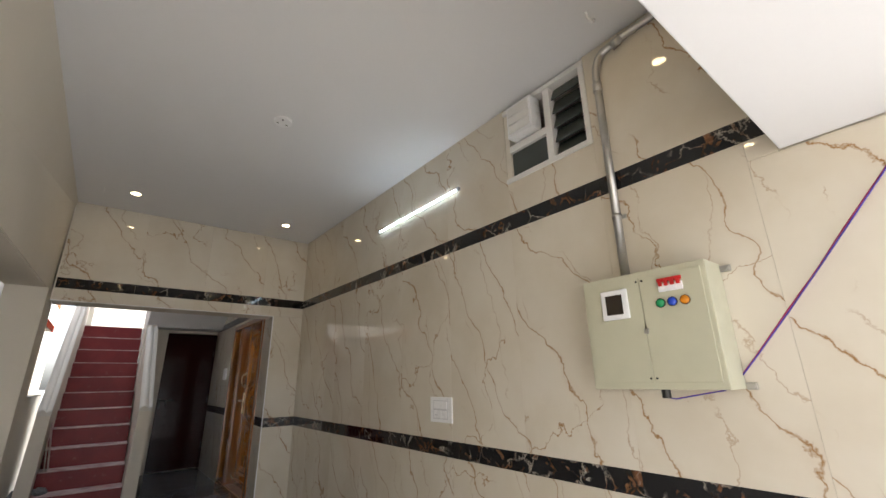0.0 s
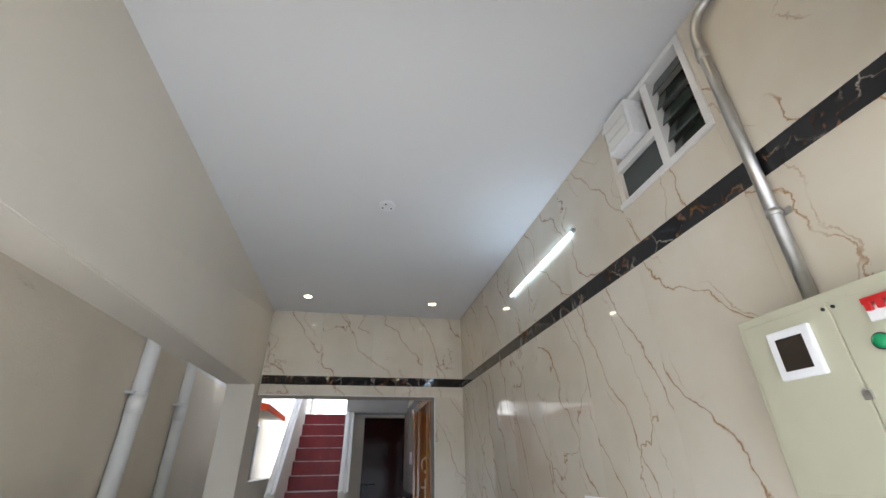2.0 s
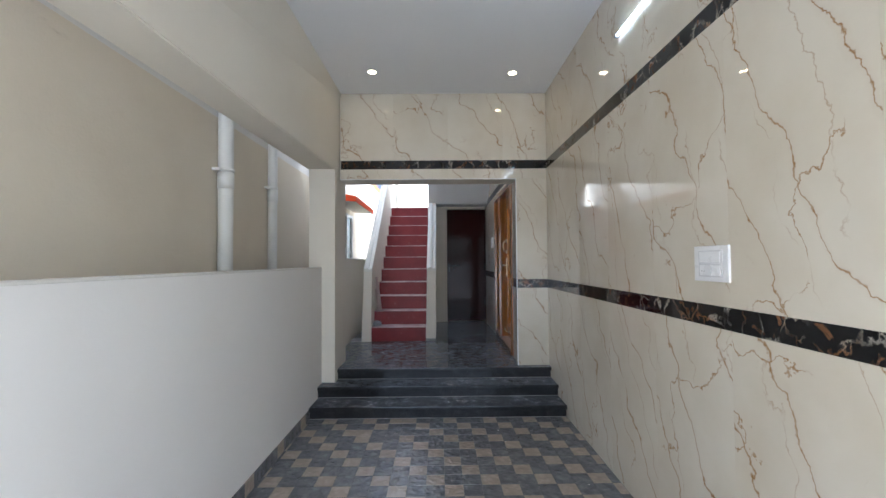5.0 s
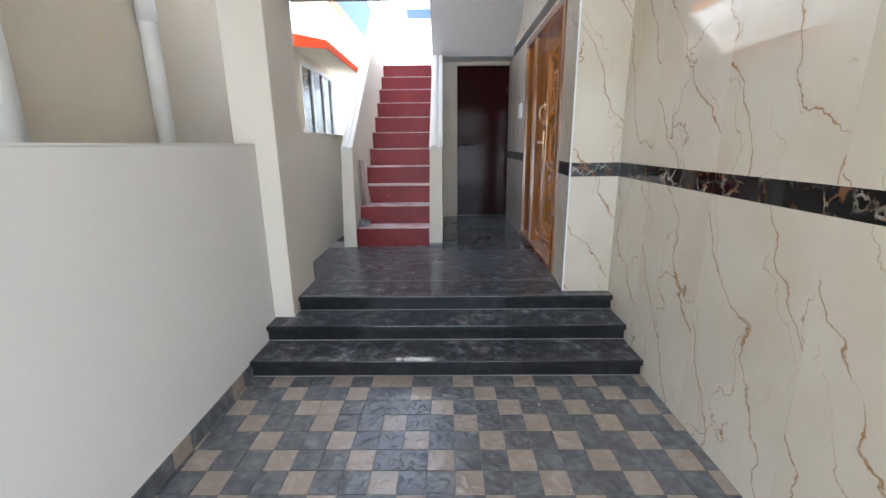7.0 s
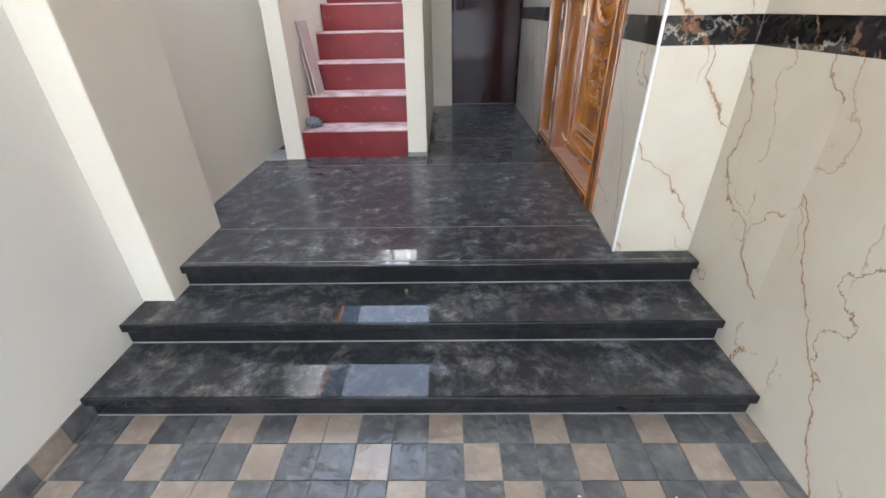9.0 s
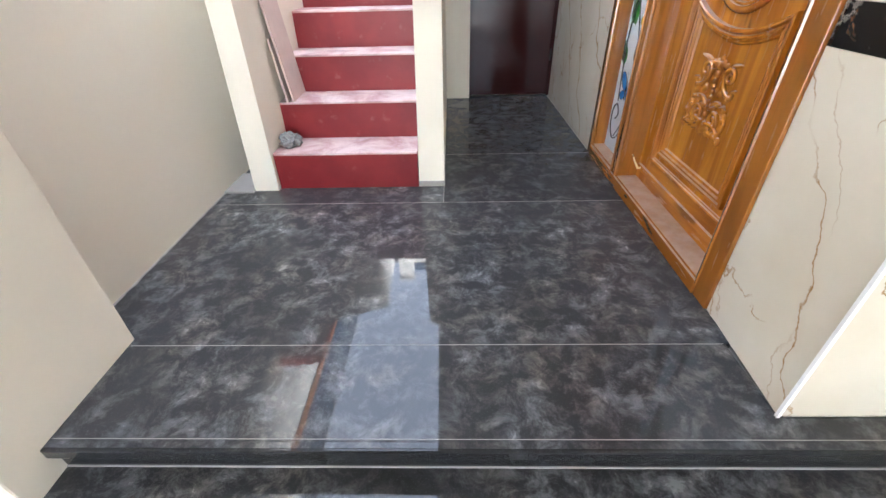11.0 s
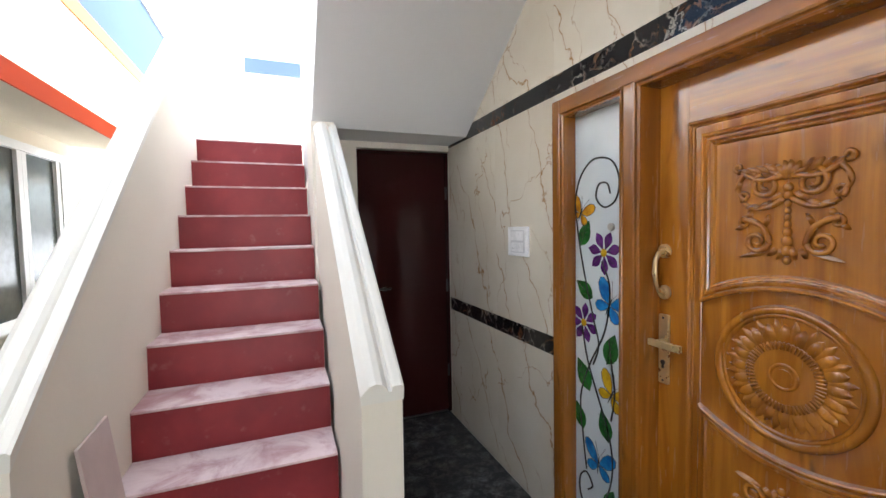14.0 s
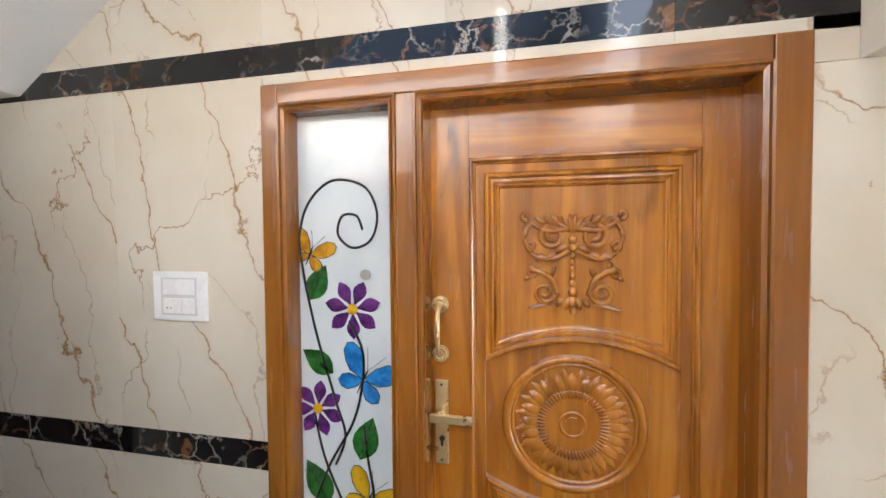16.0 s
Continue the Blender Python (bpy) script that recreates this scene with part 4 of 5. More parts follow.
def carving(name, v0, flip, scale, label):
    """Paired scrolls and acanthus leaves about a beaded stem."""
    bm = bmesh.new()
    def put(line, ra, rb, h=0.006, sides=8):
        n = len(line)
        for m in (1, -1):
            pts = [on_leaf(m * u * scale, v0 + flip * v * scale, h) for u, v in line]
            sweep(bm, pts, [ra + (rb - ra) * i / (n - 1) for i in range(n)], sides)
    def leafy(base, tip, w, h=0.020):
        for m in (1, -1):
            petal(bm, (m * base[0] * scale, v0 + flip * base[1] * scale), (m * tip[0] * scale, v0 + flip * tip[1] * scale), w, 0.008, h, 6)
    # eyes: two inward scrolls on either side of the stem
    put(spiral(0.058, 0.070, 0.038, 0.009, 1.2, -1.5), 0.0085, 0.006, 0.007)
    # wings: a spray of leaves that sweeps out to the upper corners and curls over
    put(bow((0.012, 0.095), (0.128, 0.118), -0.16), 0.009, 0.006, 0.008)
    put(spiral(0.136, 0.132, 0.014, 0.005, -1.8, 0.9, 10), 0.007, 0.006, 0.008)
    for i in range(4):
        leafy((0.030 + 0.024 * i, 0.104 + 0.002 * i), (0.060 + 0.024 * i, 0.136 - 0.003 * i), 0.010, 0.018)
    for a in (8, 32, 58):
        leafy((0.004, 0.085), (0.058 * math.sin(radians(a)), 0.085 + 0.054 * math.cos(radians(a))), 0.011, 0.022)
    # outer brackets down from the wings
    put(bow((0.118, 0.112), (0.112, 0.028), 0.30), 0.008, 0.006)
    put(spiral(0.118, 0.042, 0.016, 0.005, -1.2, 1.0, 12), 0.007, 0.005)
    leafy((0.130, 0.095), (0.142, 0.060), 0.009)
    # cross leaves under the eyes
    put(bow((0.010, 0.030), (0.120, 0.020), -0.20), 0.009, 0.006, 0.007)
    leafy((0.016, 0.044), (0.050, 0.020), 0.013, 0.022)
    leafy((0.045, 0.020), (0.085, 0.000), 0.012)
    leafy((0.080, 0.012), (0.112, 0.006), 0.010)
    # lower S scrolls with curled feet
    put(bow((0.122, -0.028), (0.045, -0.105), -0.20), 0.010, 0.008, 0.007)
    put(spiral(0.082, -0.096, 0.034, 0.007, 3.3, 1.35, 20), 0.008, 0.006, 0.007)
    put(spiral(0.116, -0.040, 0.017, 0.005, 2.2, -1.0, 12), 0.007, 0.005, 0.007)
    leafy((0.108, -0.030), (0.100, 0.000), 0.011)
    leafy((0.122, -0.048), (0.142, -0.062), 0.009)
    leafy((0.060, -0.050), (0.048, -0.016), 0.009)
    leafy((0.030, -0.115), (0.048, -0.140), 0.011)
    leafy((0.060, -0.130), (0.134, -0.146), 0.009)
    leafy((0.008, -0.110), (0.022, -0.148), 0.011)
    for v, r in ((0.060, 0.013), (0.038, 0.012), (0.014, 0.009), (-0.006, 0.009), (-0.026, 0.009), (-0.046, 0.010), (-0.068, 0.012), (-0.094, 0.014), (-0.122, 0.015), (-0.150, 0.011)):
        bmesh.ops.create_uvsphere(bm, u_segments=10, v_segments=6, radius=r * scale,
                                  matrix=Matrix.Translation(on_leaf(0, v0 + flip * v * scale, 0.005)) @ Matrix.Diagonal((1.0, 1, 1.15, 1)))
    for f in bm.faces:
        f.smooth = True
    part(name, bm, TEAK, leaf, label)
carving("carving", 0.492, 1, 1.0, "scrolled leaf carving")
carving("carving", -0.490, -1, 0.95, "scrolled leaf carving")

# pull handle, lever lock and bolt
hd = thing("pull_handle", "antique brass pull handle on the main door", "handle", at=(1.58, 6.492, 1.25))
for z in (1.418, 1.262):
    bm = bmesh.new()
    disc(bm, (6.492, z), 0.026, 1.580, 1.591, "x", 24)
    ring(bm, (1.580, 6.492, z), 0.018, 0.004, "x", 24, 6)
    for i in range(6):
        disc(bm, (6.492 + 0.010 * math.cos(i * 1.047), z + 0.010 * math.sin(i * 1.047)), 0.003, 1.576, 1.581, "x", 8)
    part("rosette", bm, BRASS, hd)
bm = bmesh.new()
sweep(bm, [(1.585, 6.492, 1.418), (1.555, 6.492, 1.410), (1.540, 6.492, 1.385), (1.536, 6.492, 1.34), (1.545, 6.492, 1.295), (1.558, 6.492, 1.268), (1.585, 6.492, 1.260)], [0.009, 0.009, 0.008, 0.0095, 0.0065, 0.008, 0.009], 10)
part("grip", bm, BRASS, hd)
lk = thing("lever_lock", "antique brass lever lock plate on the main door", "lock", at=(1.58, 6.488, 0.91))
boxes("plate", BRASS, lk, (1.578, 1.591, 6.468, 6.510, 0.912, 1.178), bevel=0.004)
bm = bmesh.new()
sweep(bm, [(1.58, 6.490, 1.072), (1.545, 6.490, 1.072)], 0.013, 14)
box(bm, 1.532, 1.548, 6.385, 6.520, 1.060, 1.086, 0.004)
part("lever", bm, BRASS, lk)
bm = bmesh.new()
disc(bm, (6.488, 0.995), 0.009, 1.574, 1.579, "x", 16)
box(bm, 1.574, 1.579, 6.484, 6.492, 0.972, 0.995)
part("key_cylinder", bm, DARK_METAL, lk)
for z in (0.925, 1.165):
    bm = bmesh.new()
    disc(bm, (6.489, z), 0.004, 1.576, 1.579, "x", 10)
    part("screw", bm, DARK_METAL, lk)
st = thing("door_bolt", "small brass hooked bolt at the foot of the main door", "bolt", at=(1.56, 6.50, 0.15))
bm = bmesh.new()
sweep(bm, [(1.588, 6.560, 0.205), (1.555, 6.560, 0.205), (1.550, 6.545, 0.200), (1.552, 6.49, 0.165), (1.560, 6.455, 0.140), (1.590, 6.455, 0.138)], [0.006, 0.006, 0.005, 0.004, 0.006, 0.007], 8)
part("hook", bm, BRASS, st)

# painted side light
def frosted():
    k = Mat("frosted_glass")
    p = k.position()
    c = k.mix(k.ramp(k.noise(p, 3, 3), 0.35, 0.7), (0.70, 0.76, 0.78), (0.60, 0.67, 0.70))
    k.bump(k.noise(p, 4, 2), 0.03, 0.002)
    return k.set(c, 0.35, Coat_Weight=1.0, Coat_Roughness=0.02)
GX = 1.560
glass = boxes("side_light_pane", frosted(), md, (GX, GX + 0.008, 6.622, 6.975, 0.08, 2.032), label="frosted white glass pane painted with flowers")


def art_paint(name, ca, cb):
    k = Mat(name)
    p = k.position()
    return k.set(k.mix(k.ramp(k.noise(p, 28, 3), 0.35, 0.68), ca, cb), 0.22)
VIOLET, LEAF_GREEN = art_paint("violet_glass_paint", (0.14, 0.03, 0.20), (0.06, 0.012, 0.10)), art_paint("green_glass_paint", (0.03, 0.17, 0.03), (0.012, 0.075, 0.015))
SKY_BLUE, AMBER = art_paint("blue_glass_paint", (0.03, 0.27, 0.66), (0.015, 0.13, 0.42)), art_paint("amber_glass_paint", (0.62, 0.33, 0.02), (0.36, 0.15, 0.01))
YELLOW, INK = art_paint("yellow_glass_paint", (0.72, 0.46, 0.02), (0.5, 0.28, 0.01)), paint("black_outline_paint", (0.008, 0.008, 0.009), 0.3)


def G(u, z, h=0.0):
    """u: metres to the reader's right of the pane's far edge."""
    return (GX - 0.0006 - h, 6.975 - u, z)


def blade(bm, base, tip, width, bulge=0.5, h=0.003, n=6):
    b, t = Vector(base), Vector(tip)
    d = t - b
    s = Vector((-d.y, d.x)).normalized()
    rows = []
    for i in range(n + 1):
        f = i / n
        w = width * math.sin(math.pi * f ** (math.log(0.5) / math.log(bulge))) + 0.0006
        c = b + d * f
        rows.append((bm.verts.new(G(*(c + s * w))), bm.verts.new(G(*c, h)), bm.verts.new(G(*(c - s * w)))))
    for a, q in zip(rows, rows[1:]):
        for j in (0, 1):
            bm.faces.new((a[j], a[j + 1], q[j + 1], q[j])).smooth = True


def line(points, r, h=0.0012):
    bm = bmesh.new()
    sweep(bm, [G(u, z, h) for u, z in points], r, 6)
    return bm


def flower(u, z, r, turn):
    bm = bmesh.new()
    for i in range(7):
        a = turn + 2 * math.pi * i / 7
        blade(bm, (u + 0.12 * r * math.cos(a), z + 0.12 * r * math.sin(a)), (u + r * math.cos(a), z + r * math.sin(a)), 0.235 * r, 0.60)
    fl = part("flower", bm, VIOLET, glass, "purple painted flower")
    bm = bmesh.new()
    for i in range(7):
        a = turn + 2 * math.pi * i / 7
        sweep(bm, [G(u + 0.3 * r * math.cos(a), z + 0.3 * r * math.sin(a), 0.0032), G(u + 0.85 * r * math.cos(a), z + 0.85 * r * math.sin(a), 0.0022)], 0.0009, 4)
    part("petal_vein", bm, INK, glass)
    bm = bmesh.new()
    bmesh.ops.create_uvsphere(bm, u_segments=12, v_segments=6, radius=0.19 * r, matrix=Matrix.Translation(G(u, z, 0.002)) @ Matrix.Diagonal((0.3, 1, 1, 1)))
    part("flower_eye", bm, YELLOW, glass, "yellow flower centre")


def leaf_shape(u, z, size, a):
    d = (math.cos(a) * size, math.sin(a) * size)
    bm = bmesh.new()
    blade(bm, (u, z), (u + d[0], z + d[1]), 0.30 * size, 0.42)
    part("leaf", bm, LEAF_GREEN, glass, "green painted leaf")
    bm = line([(u, z), (u + d[0] * 0.5, z + d[1] * 0.5), (u + d[0] * 0.95, z + d[1] * 0.95)], 0.0012, 0.0034)
    for f in (0.3, 0.5, 0.7):
        for s in (0.5, -0.5):
            p = (u + d[0] * f, z + d[1] * f)
            q = (p[0] + 0.22 * size * math.cos(a + s * 1.6), p[1] + 0.22 * size * math.sin(a + s * 1.6))
            sweep(bm, [G(*p, 0.003), G(*q, 0.0018)], 0.0007, 4)
    part("leaf_vein", bm, INK, glass)


def butterfly(u, z, size, a, mat, label):
    """Seen from above: two broad fore wings, two smaller hind wings, dark rims, body and feelers."""
    fore = [(0.05, 0.30), (0.34, 0.40), (0.60, 0.55), (0.76, 0.74), (0.80, 0.90), (0.70, 1.10), (0.52, 1.28), (0.34, 1.48), (0.06, 1.60)]
    hind = [(0.05, 1.62), (0.32, 1.66), (0.46, 1.84), (0.54, 2.08), (0.50, 2.34), (0.40, 2.58), (0.22, 2.78), (0.05, 2.86)]
    bm, rim = bmesh.new(), bmesh.new()
    for side in (1, -1):
        for wing in (fore, hind):
            pts = [(u + r * size * math.cos(a + side * b), z + r * size * math.sin(a + side * b)) for r, b in wing]
            c = [sum(p[i] for p in pts) / len(pts) for i in (0, 1)]
            mid = bm.verts.new(G(*c, 0.0032))
            edge = [bm.verts.new(G(*p, 0.0004)) for p in pts]
            for p, q in zip(edge, edge[1:] + edge[:1]):
                bm.faces.new((mid, p, q)).smooth = True
            sweep(rim, [G(*p, 0.0012) for p in pts + pts[:1]], 0.0013, 4)
    part("butterfly", bm, mat, glass, label)
    ca, sa = math.cos(a), math.sin(a)
    sweep(rim, [G(u - 0.30 * size * ca, z - 0.30 * size * sa, 0.003), G(u, z, 0.004), G(u + 0.20 * size * ca, z + 0.20 * size * sa, 0.003)], [0.0015, 0.0036, 0.002], 6)
    for s in (0.32, -0.32):
        sweep(rim, [G(u + 0.20 * size * ca, z + 0.20 * size * sa, 0.002), G(u + 0.66 * size * math.cos(a + s), z + 0.66 * size * math.sin(a + s), 0.002)], 0.0009, 4)
    part("butterfly_outline", rim, INK, glass, "black wing rims, body and feelers")


def curve(keys, n=10):
    """A smooth line through (u, z) keys."""
    k = [keys[0], *keys, keys[-1]]
    out = []
    for i in range(1, len(k) - 2):
        p = [Vector(q) for q in k[i - 1:i + 3]]
        for j in range(n):
            t = j / n
            out.append(tuple(0.5 * (2 * p[1] + (p[2] - p[0]) * t + (2 * p[0] - 5 * p[1] + 4 * p[2] - p[3]) * t * t + (3 * p[1] - p[0] - 3 * p[2] + p[3]) * t ** 3)))
    return out + [tuple(keys[-1])]


STEM = 0.0042
part("scroll_stem", line(curve([(0.130, 0.88), (0.165, 0.98), (0.130, 1.10), (0.065, 1.32), (0.022, 1.52), (0.012, 1.64), (0.045, 1.745), (0.130, 1.815), (0.240, 1.795), (0.285, 1.71), (0.265, 1.625), (0.200, 1.598), (0.150, 1.64), (0.165, 1.70), (0.215, 1.70), (0.235, 1.655)]), STEM), INK, glass, "black scrolled stem")
part("flower_stem", line(curve([(0.185, 1.36), (0.230, 1.26), (0.225, 1.14), (0.190, 1.02), (0.105, 0.87), (0.045, 0.70), (0.060, 0.52), (0.085, 0.36)]), STEM), INK, glass)
part("flower_stem", line(curve([(0.055, 1.05), (0.090, 0.90), (0.160, 0.74), (0.225, 0.60), (0.250, 0.45), (0.215, 0.30), (0.120, 0.17)]), STEM), INK, glass)
part("foot_scroll", line(curve([(0.215, 0.30), (0.180, 0.20), (0.105, 0.155), (0.045, 0.21), (0.040, 0.30), (0.085, 0.345), (0.125, 0.30), (0.095, 0.265)]), STEM), INK, glass)
part("flower_stem", line(curve([(0.230, 1.02), (0.245, 0.90), (0.262, 0.78), (0.240, 0.66)]), STEM), INK, glass)
flower(0.197, 1.398, 0.098, 0.25)
flower(0.068, 1.063, 0.095, 0.55)
butterfly(0.048, 1.575, 0.125, 1.15, AMBER, "amber painted butterfly")
butterfly(0.232, 1.170, 0.165, 1.1, SKY_BLUE, "bright blue painted butterfly")
butterfly(0.244, 0.775, 0.150, 1.1, YELLOW, "yellow painted butterfly")
butterfly(0.165, 0.425, 0.155, 1.45, SKY_BLUE, "bright blue painted butterfly")
for u, z, s, a in ((0.045, 1.425, 0.13, 1.10), (0.125, 1.185, 0.13, 2.55), (0.215, 0.905, 0.15, 1.25), (0.105, 0.745, 0.16, 2.1), (0.062, 0.545, 0.13, 1.95), (0.225, 0.555, 0.14, 1.9), (0.215, 0.225, 0.13, 1.25)):
    leaf_shape(u, z, s, a)
bm = bmesh.new()
disc(bm, (6.975 - 0.245, 1.512), 0.016, GX - 0.012, GX, "x", 20)
part("door_viewer", bm, STEEL, glass, "small round steel knob")

# ---- clutter on the stairs ----
PALE_BOARD = paint("dusty_tile_offcut", (0.55, 0.44, 0.40), 0.6, vary=0.25, scale=6)
for x, y, turn, tilt, h, w in ((-0.272, 6.927, 2, 7.0, 0.50, 0.245), (-0.303, 6.915, 3, 5.5, 0.32, 0.25)):
    bm = bmesh.new()
    box(bm, -0.005, 0.005, -w / 2, w / 2, 0.0, h, 0.0015)
    e = part("tile_offcut", bm, PALE_BOARD)
    e.matrix_basis = Matrix.Translation((x, y, RISE * 2 + 0.001)) @ Euler((0, radians(-tilt), radians(turn))).to_matrix().to_4x4()
    tagged(e, "dusty pale tile offcut leaning on the stair wall", "tile", "tile offcuts")
k = Mat("grey_rag")
p = k.position()
n = k.noise(p, 160, 3)
k.bump(n, 0.6, 0.004)
RAG = k.set(k.mix(k.ramp(n, 0.4, 0.6), (0.09, 0.095, 0.10), (0.32, 0.33, 0.34)), 0.9)
bm = bmesh.new()
bmesh.ops.create_icosphere(bm, subdivisions=4, radius=0.055)
for v in bm.verts:
    d = v.co.normalized()
    v.co += d * (noise.noise(d * 2.6) * 0.024 + noise.noise(d * 7.0) * 0.012)
    v.co.z = max(v.co.z * 0.75, -0.030)
bmesh.ops.transform(bm, matrix=Matrix.Translation((-0.285, 6.675, RISE + 0.030)), verts=bm.verts)
for f in bm.faces:
    f.smooth = True
tagged(part("cleaning_rag", bm, RAG), "crumpled grey cloth rag on the first tread", "rag")

# ---- cement smears and trim ----
setting("pier_foot_cement", "grey cement smear at the foot of the stair pier", "trim", CEMENT, (0.424, 0.571, 6.556, 6.70, 0.0, 0.035), bevel=0.006)
setting("pier_foot_cement_far", "grey cement smear beside the other stair pier", "trim", CEMENT, (-0.651, -0.486, 6.50, 6.75, 0.0, 0.012), bevel=0.004)
setting("corner_bead", "white plastic corner bead on the tiled jamb", "trim", WHITE_PLASTIC, (1.4685, 1.478, 5.1255, 5.135, 0.0, 2.04), (-0.46, 1.478, 5.1255, 5.135, 2.034, 2.041))

# chips in the neighbouring plaster
for y, z, r in ((2.48, 2.20, 0.045), (2.40, 2.215, 0.02), (3.02, 2.19, 0.016), (1.95, 2.08, 0.02)):
    bm = bmesh.new()
    bmesh.ops.create_icosphere(bm, subdivisions=3, radius=r)
    for v in bm.verts:
        v.co *= 1 + 0.5 * noise.noise(v.co.normalized() * 2.3 + Vector((y, z, 0)))
        v.co = Vector((v.co.x * 0.12, v.co.y * 1.5, v.co.z * 0.6))
    bmesh.ops.transform(bm, matrix=Matrix.Translation((NX, y, z)), verts=bm.verts)
    tagged(part("plaster_patch", bm, OUTER_WALL), "rough chipped patch in the outer wall plaster", "patch", "plaster patches", "structure")

# ragged cement along the foot of the low wall
bm = bmesh.new()
line_pts = [(-0.650 + 0.004 * noise.noise(Vector((0, i * 0.37, 0))), 5.42 + 0.02 * i, 0.0) for i in range(56)]
sweep(bm, line_pts, [0.006 + 0.005 * noise.noise(Vector((i * 0.9, 3.1, 0))) for i in range(56)], 6, ((0, 0, 1), 0.5))
tagged(part("wall_foot_cement", bm, GROUT), "ragged pale cement line at the wall foot", "trim", kind="structure")

# dried plaster crumbs on the paving
bm = bmesh.new()
for i in range(6):
    x, y = random.uniform(0.9, 1.78), random.uniform(2.9, 4.35)
    r = random.uniform(0.002, 0.0042)
    bmesh.ops.create_icosphere(bm, subdivisions=1, radius=r, matrix=Matrix.Translation((x, y, LOW + r * 0.4)) @ Matrix.Diagonal((1.6, 0.8, 0.6, 1)))
tagged(part("plaster_crumbs", bm, WHITE_WALL), "small white plaster crumbs scattered on the paving", "crumbs", kind="stuff")

# ---- wall tiles ----
def tile_x(face, parent, ya, yb, za, zb, material=TILE, name="tile"):
    boxes(name, material, parent, (face, face + 0.0115, ya + 0.0003, yb - 0.0003, za + 0.0003, zb - 0.0003), bevel=0.0004)


def tile_y(face, parent, xa, xb, za, zb, material=TILE, name="tile"):
    boxes(name, material, parent, (xa + 0.0003, xb - 0.0003, face, face + 0.0115, za + 0.0003, zb - 0.0003), bevel=0.0004)


def cuts(a, b, width, start):
    e = [a] + [start + width * i for i in range(-20, 40) if a + 0.03 < start + width * i < b - 0.03] + [b]
    return list(zip(e, e[1:]))


UPPER = 3.62
for a, b in cuts(-0.30, END_Y, 0.6, 0.49):
    tile_x(WALL_X, wall_east, a, b, LOW, BAND_LOW[0])
    tile_x(WALL_X, wall_east, a, b, *BAND_LOW, BAND, "band_tile")
    tile_x(WALL_X, wall_east, a, b, BAND_LOW[1], BAND_HIGH[0] if a > 0.3 else 2.066)
    if a < 0.3 < b:
        tile_x(WALL_X, wall_east, 0.393, b, 2.0665, BAND_HIGH[0])
    if b > 0.40:
        tile_x(WALL_X, wall_east, max(a, 0.393), b, *BAND_HIGH, BAND, "band_tile")
for a, b in ((0.40, VENT[0]), (VENT[1], 2.29), (2.29, 2.89), (2.89, 3.49), (3.49, 4.09), (4.09, 4.69), (4.69, END_Y)):
    tile_x(WALL_X, wall_east, a, b, BAND_HIGH[1], TOP)
tile_x(WALL_X, wall_east, VENT[0], VENT[1], BAND_HIGH[1], VENT[2])
for a, b in cuts(-0.448, WALL_X, 0.6, 0.13):
    tile_y(END_Y, wall_end, a, b, 2.041, BAND_HIGH[0])
    tile_y(END_Y, wall_end, a, b, *BAND_HIGH, BAND, "band_tile")
    tile_y(END_Y, wall_end, a, b, BAND_HIGH[1], TOP)
tile_y(END_Y, wall_end, 1.478, WALL_X, 0.0, BAND_LOW[0])
tile_y(END_Y, wall_end, 1.478, WALL_X, *BAND_LOW, BAND, "band_tile")
tile_y(END_Y, wall_end, 1.478, WALL_X, BAND_LOW[1], 2.041)
def jamb_tile(ya, yb, za, zb, material=TILE, name="tile"):
    """The jamb is a touch out of line with the door wall."""
    def at(y):
        return 1.4755 + (DOOR_X - 0.001 - 1.4755) * (y - 5.136) / (5.548 - 5.136)
    bm = bmesh.new()
    prism(bm, [(at(ya), ya), (at(yb), yb), (at(yb) + 0.0115, yb), (at(ya) + 0.0115, ya)], "z", za + 0.0006, zb - 0.0006)
    part(name, bm, material, wall_door)
jamb_tile(5.136, 5.548, 0.0, BAND_LOW[0])
jamb_tile(5.136, 5.548, *BAND_LOW, BAND, "band_tile")
jamb_tile(5.136, 5.548, BAND_LOW[1], 2.039)
tile_x(DOOR_X, wall_door, 5.452, 5.548, 2.041, BAND_HIGH[0])
for a, b in cuts(5.452, 7.05, 0.6, 5.85):
    tile_x(DOOR_X, wall_door, a, b, 2.117, BAND_HIGH[0])
for a, b in cuts(5.452, 8.42, 0.6, 5.85):
    tile_x(DOOR_X, wall_door, a, b, *BAND_HIGH, BAND, "band_tile")
    tile_x(DOOR_X, wall_door, a, b, BAND_HIGH[1], UPPER)
for a, b in cuts(7.052, 8.42, 0.6, 7.65):
    tile_x(DOOR_X, wall_door, a, b, 0.0, BAND_DOOR[0])
    tile_x(DOOR_X, wall_door, a, b, *BAND_DOOR, BAND, "band_tile")
    tile_x(DOOR_X, wall_door, a, b, BAND_DOOR[1], BAND_HIGH[0])

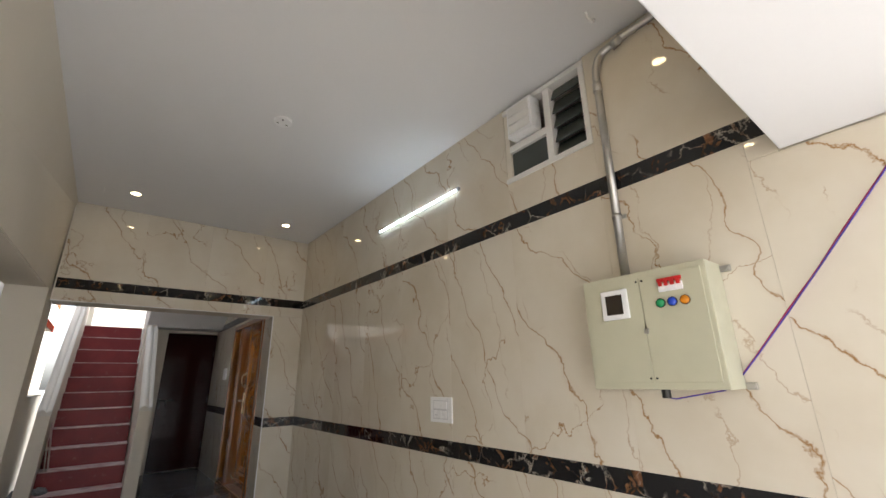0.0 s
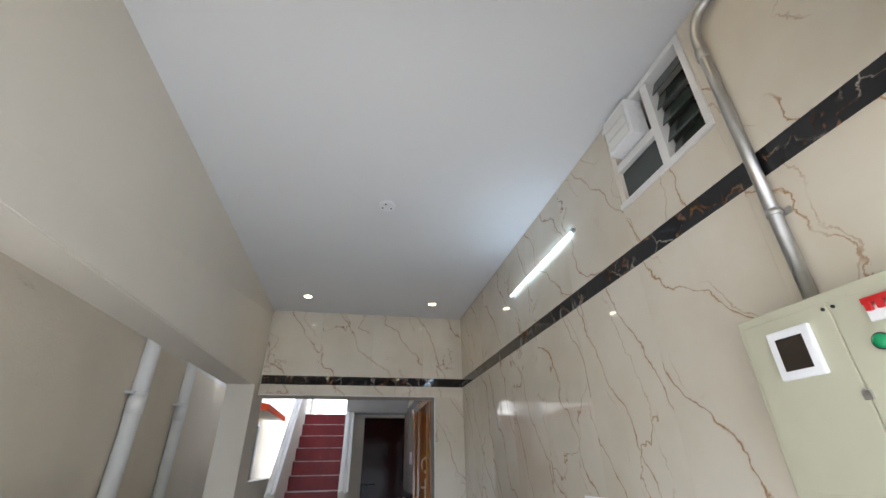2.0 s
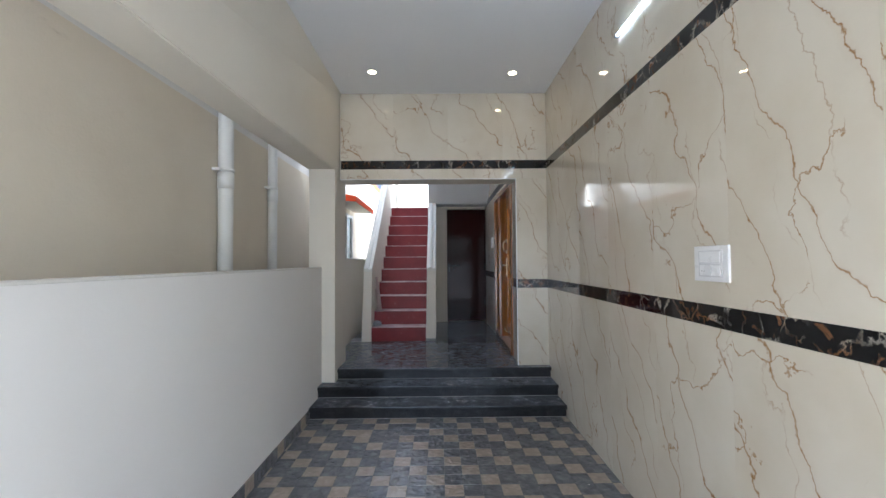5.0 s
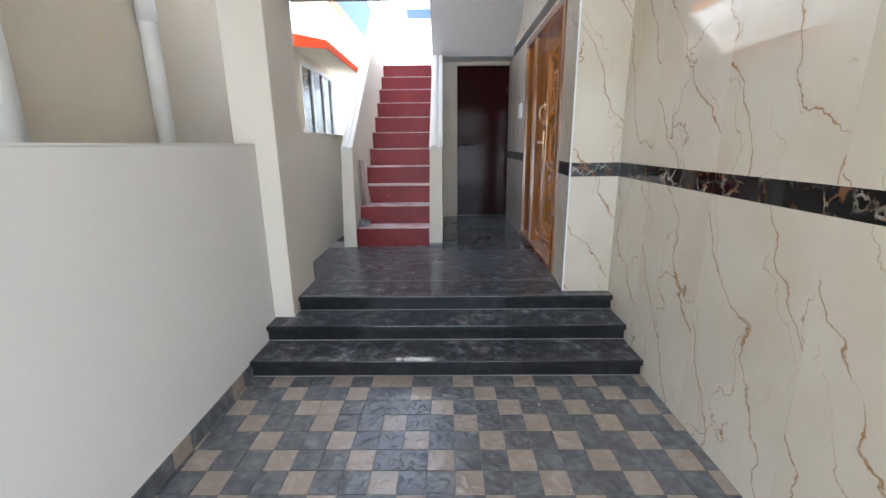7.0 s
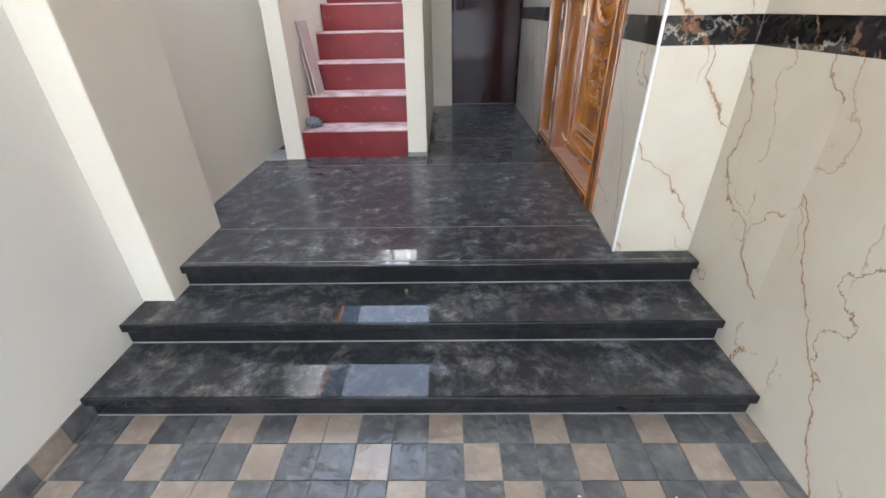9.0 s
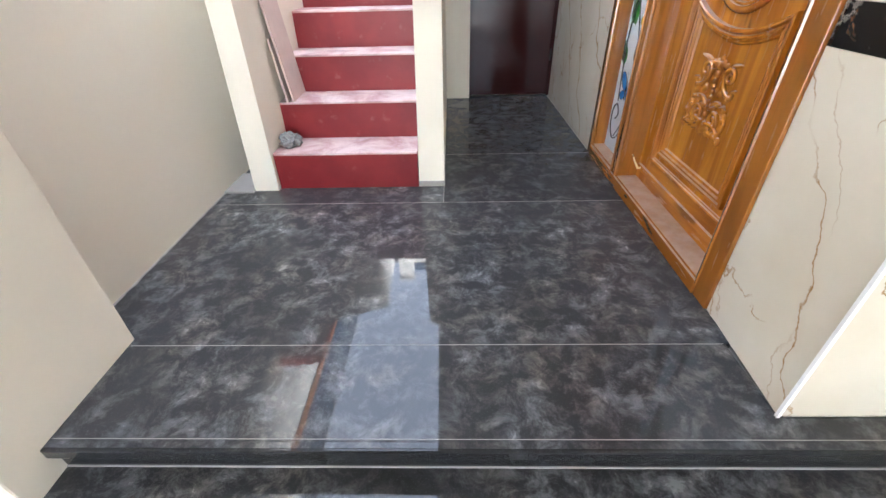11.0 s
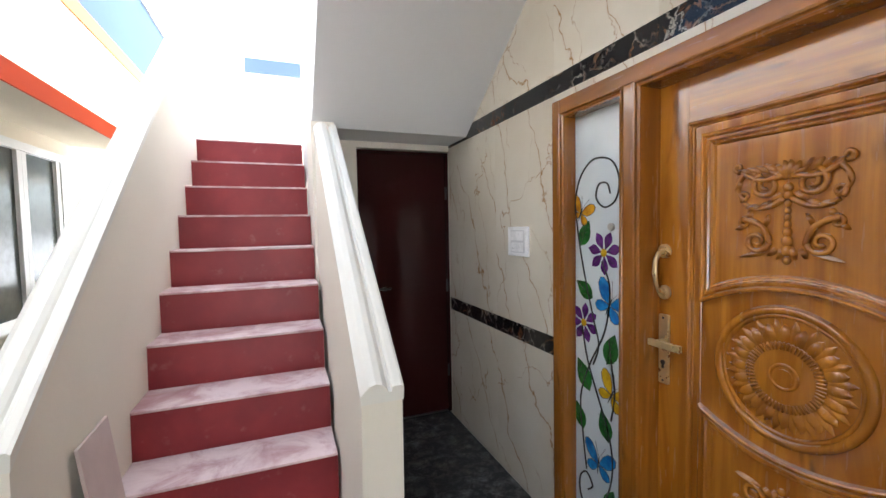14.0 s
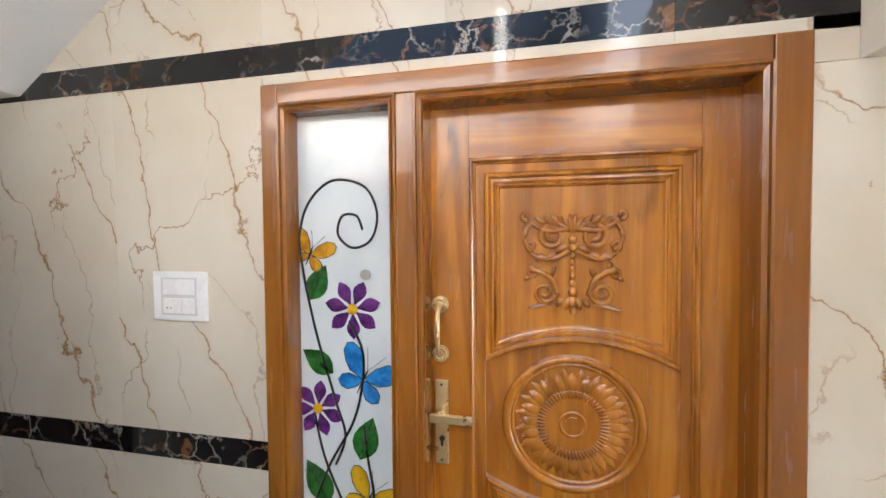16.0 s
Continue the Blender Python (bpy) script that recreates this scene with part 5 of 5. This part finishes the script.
# ---- porch paving ----
PX, PY = 0.1225, 0.130
def paver_mesh(dx, dy):
    bm = bmesh.new()
    box(bm, 0.0012, dx - 0.0012, 0.0012, dy - 0.0012, 0.0, 0.009, 0.0012)
    bmesh.ops.recalc_face_normals(bm, faces=bm.faces)
    me = bpy.data.meshes.new("paver")
    bm.to_mesh(me)
    bm.free()
    return me
full = {}
for pale in (True, False):
    full[pale] = paver_mesh(PX, PY)
    full[pale].materials.append(PALE_TILE if pale else GREY_TILE)
rest = {True: bmesh.new(), False: bmesh.new()}
edges = {}
for j in range(-32, 7):
    y = 3.75 + PY * j
    for i in range(-11, 10):
        x = 0.65 + PX * i
        xa, xb = max(x, -0.592), min(x + PX, WALL_X - 0.002)
        ya, yb = max(y, -0.28), min(y + PY, 4.535)
        if xb - xa < 0.01 or yb - ya < 0.01:
            continue
        pale = ((i + j) % 3 == 2 or (i, j) in ((-6, 3), (-4, 5))) and (i, j) != (-4, 3)
        if y > 2.1:
            cut = (round(xb - xa, 4), round(yb - ya, 4))
            if abs(cut[0] - PX) < 1e-3 and abs(cut[1] - PY) < 1e-3:
                me = full[pale]
            else:
                if (cut, pale) not in edges:
                    edges[cut, pale] = paver_mesh(*cut)
                    edges[cut, pale].materials.append(PALE_TILE if pale else GREY_TILE)
                me = edges[cut, pale]
            ob = new("paver", me)
            ob.parent = floor
            ob.location = (xa, ya, LOW - 0.009 + random.uniform(-0.0008, 0.0008))
        else:
            box(rest[pale], xa + 0.0012, xb - 0.0012, ya + 0.0012, yb - 0.0012, LOW - 0.009, LOW)
for pale in (True, False):
    ob = part("paving_rest", rest[pale], PALE_TILE if pale else GREY_TILE, floor)
    tagged(ob, "more porch paving towards the street", kind="stuff")
skirt = thing("baseboard", "skirting of brown and slate tiles along the parapet", "baseboard", kind="structure", at=(-0.596, 2.1, LOW))
for j in range(-32, 7):
    y = 3.75 + PY * j
    ya, yb = max(y, -0.28), min(y + PY, 4.50)
    boxes("skirting_tile", PALE_TILE if j % 4 == 0 else GREY_TILE, skirt, (-0.600, -0.592, ya + 0.001, yb - 0.001, LOW, LOW + 0.09))
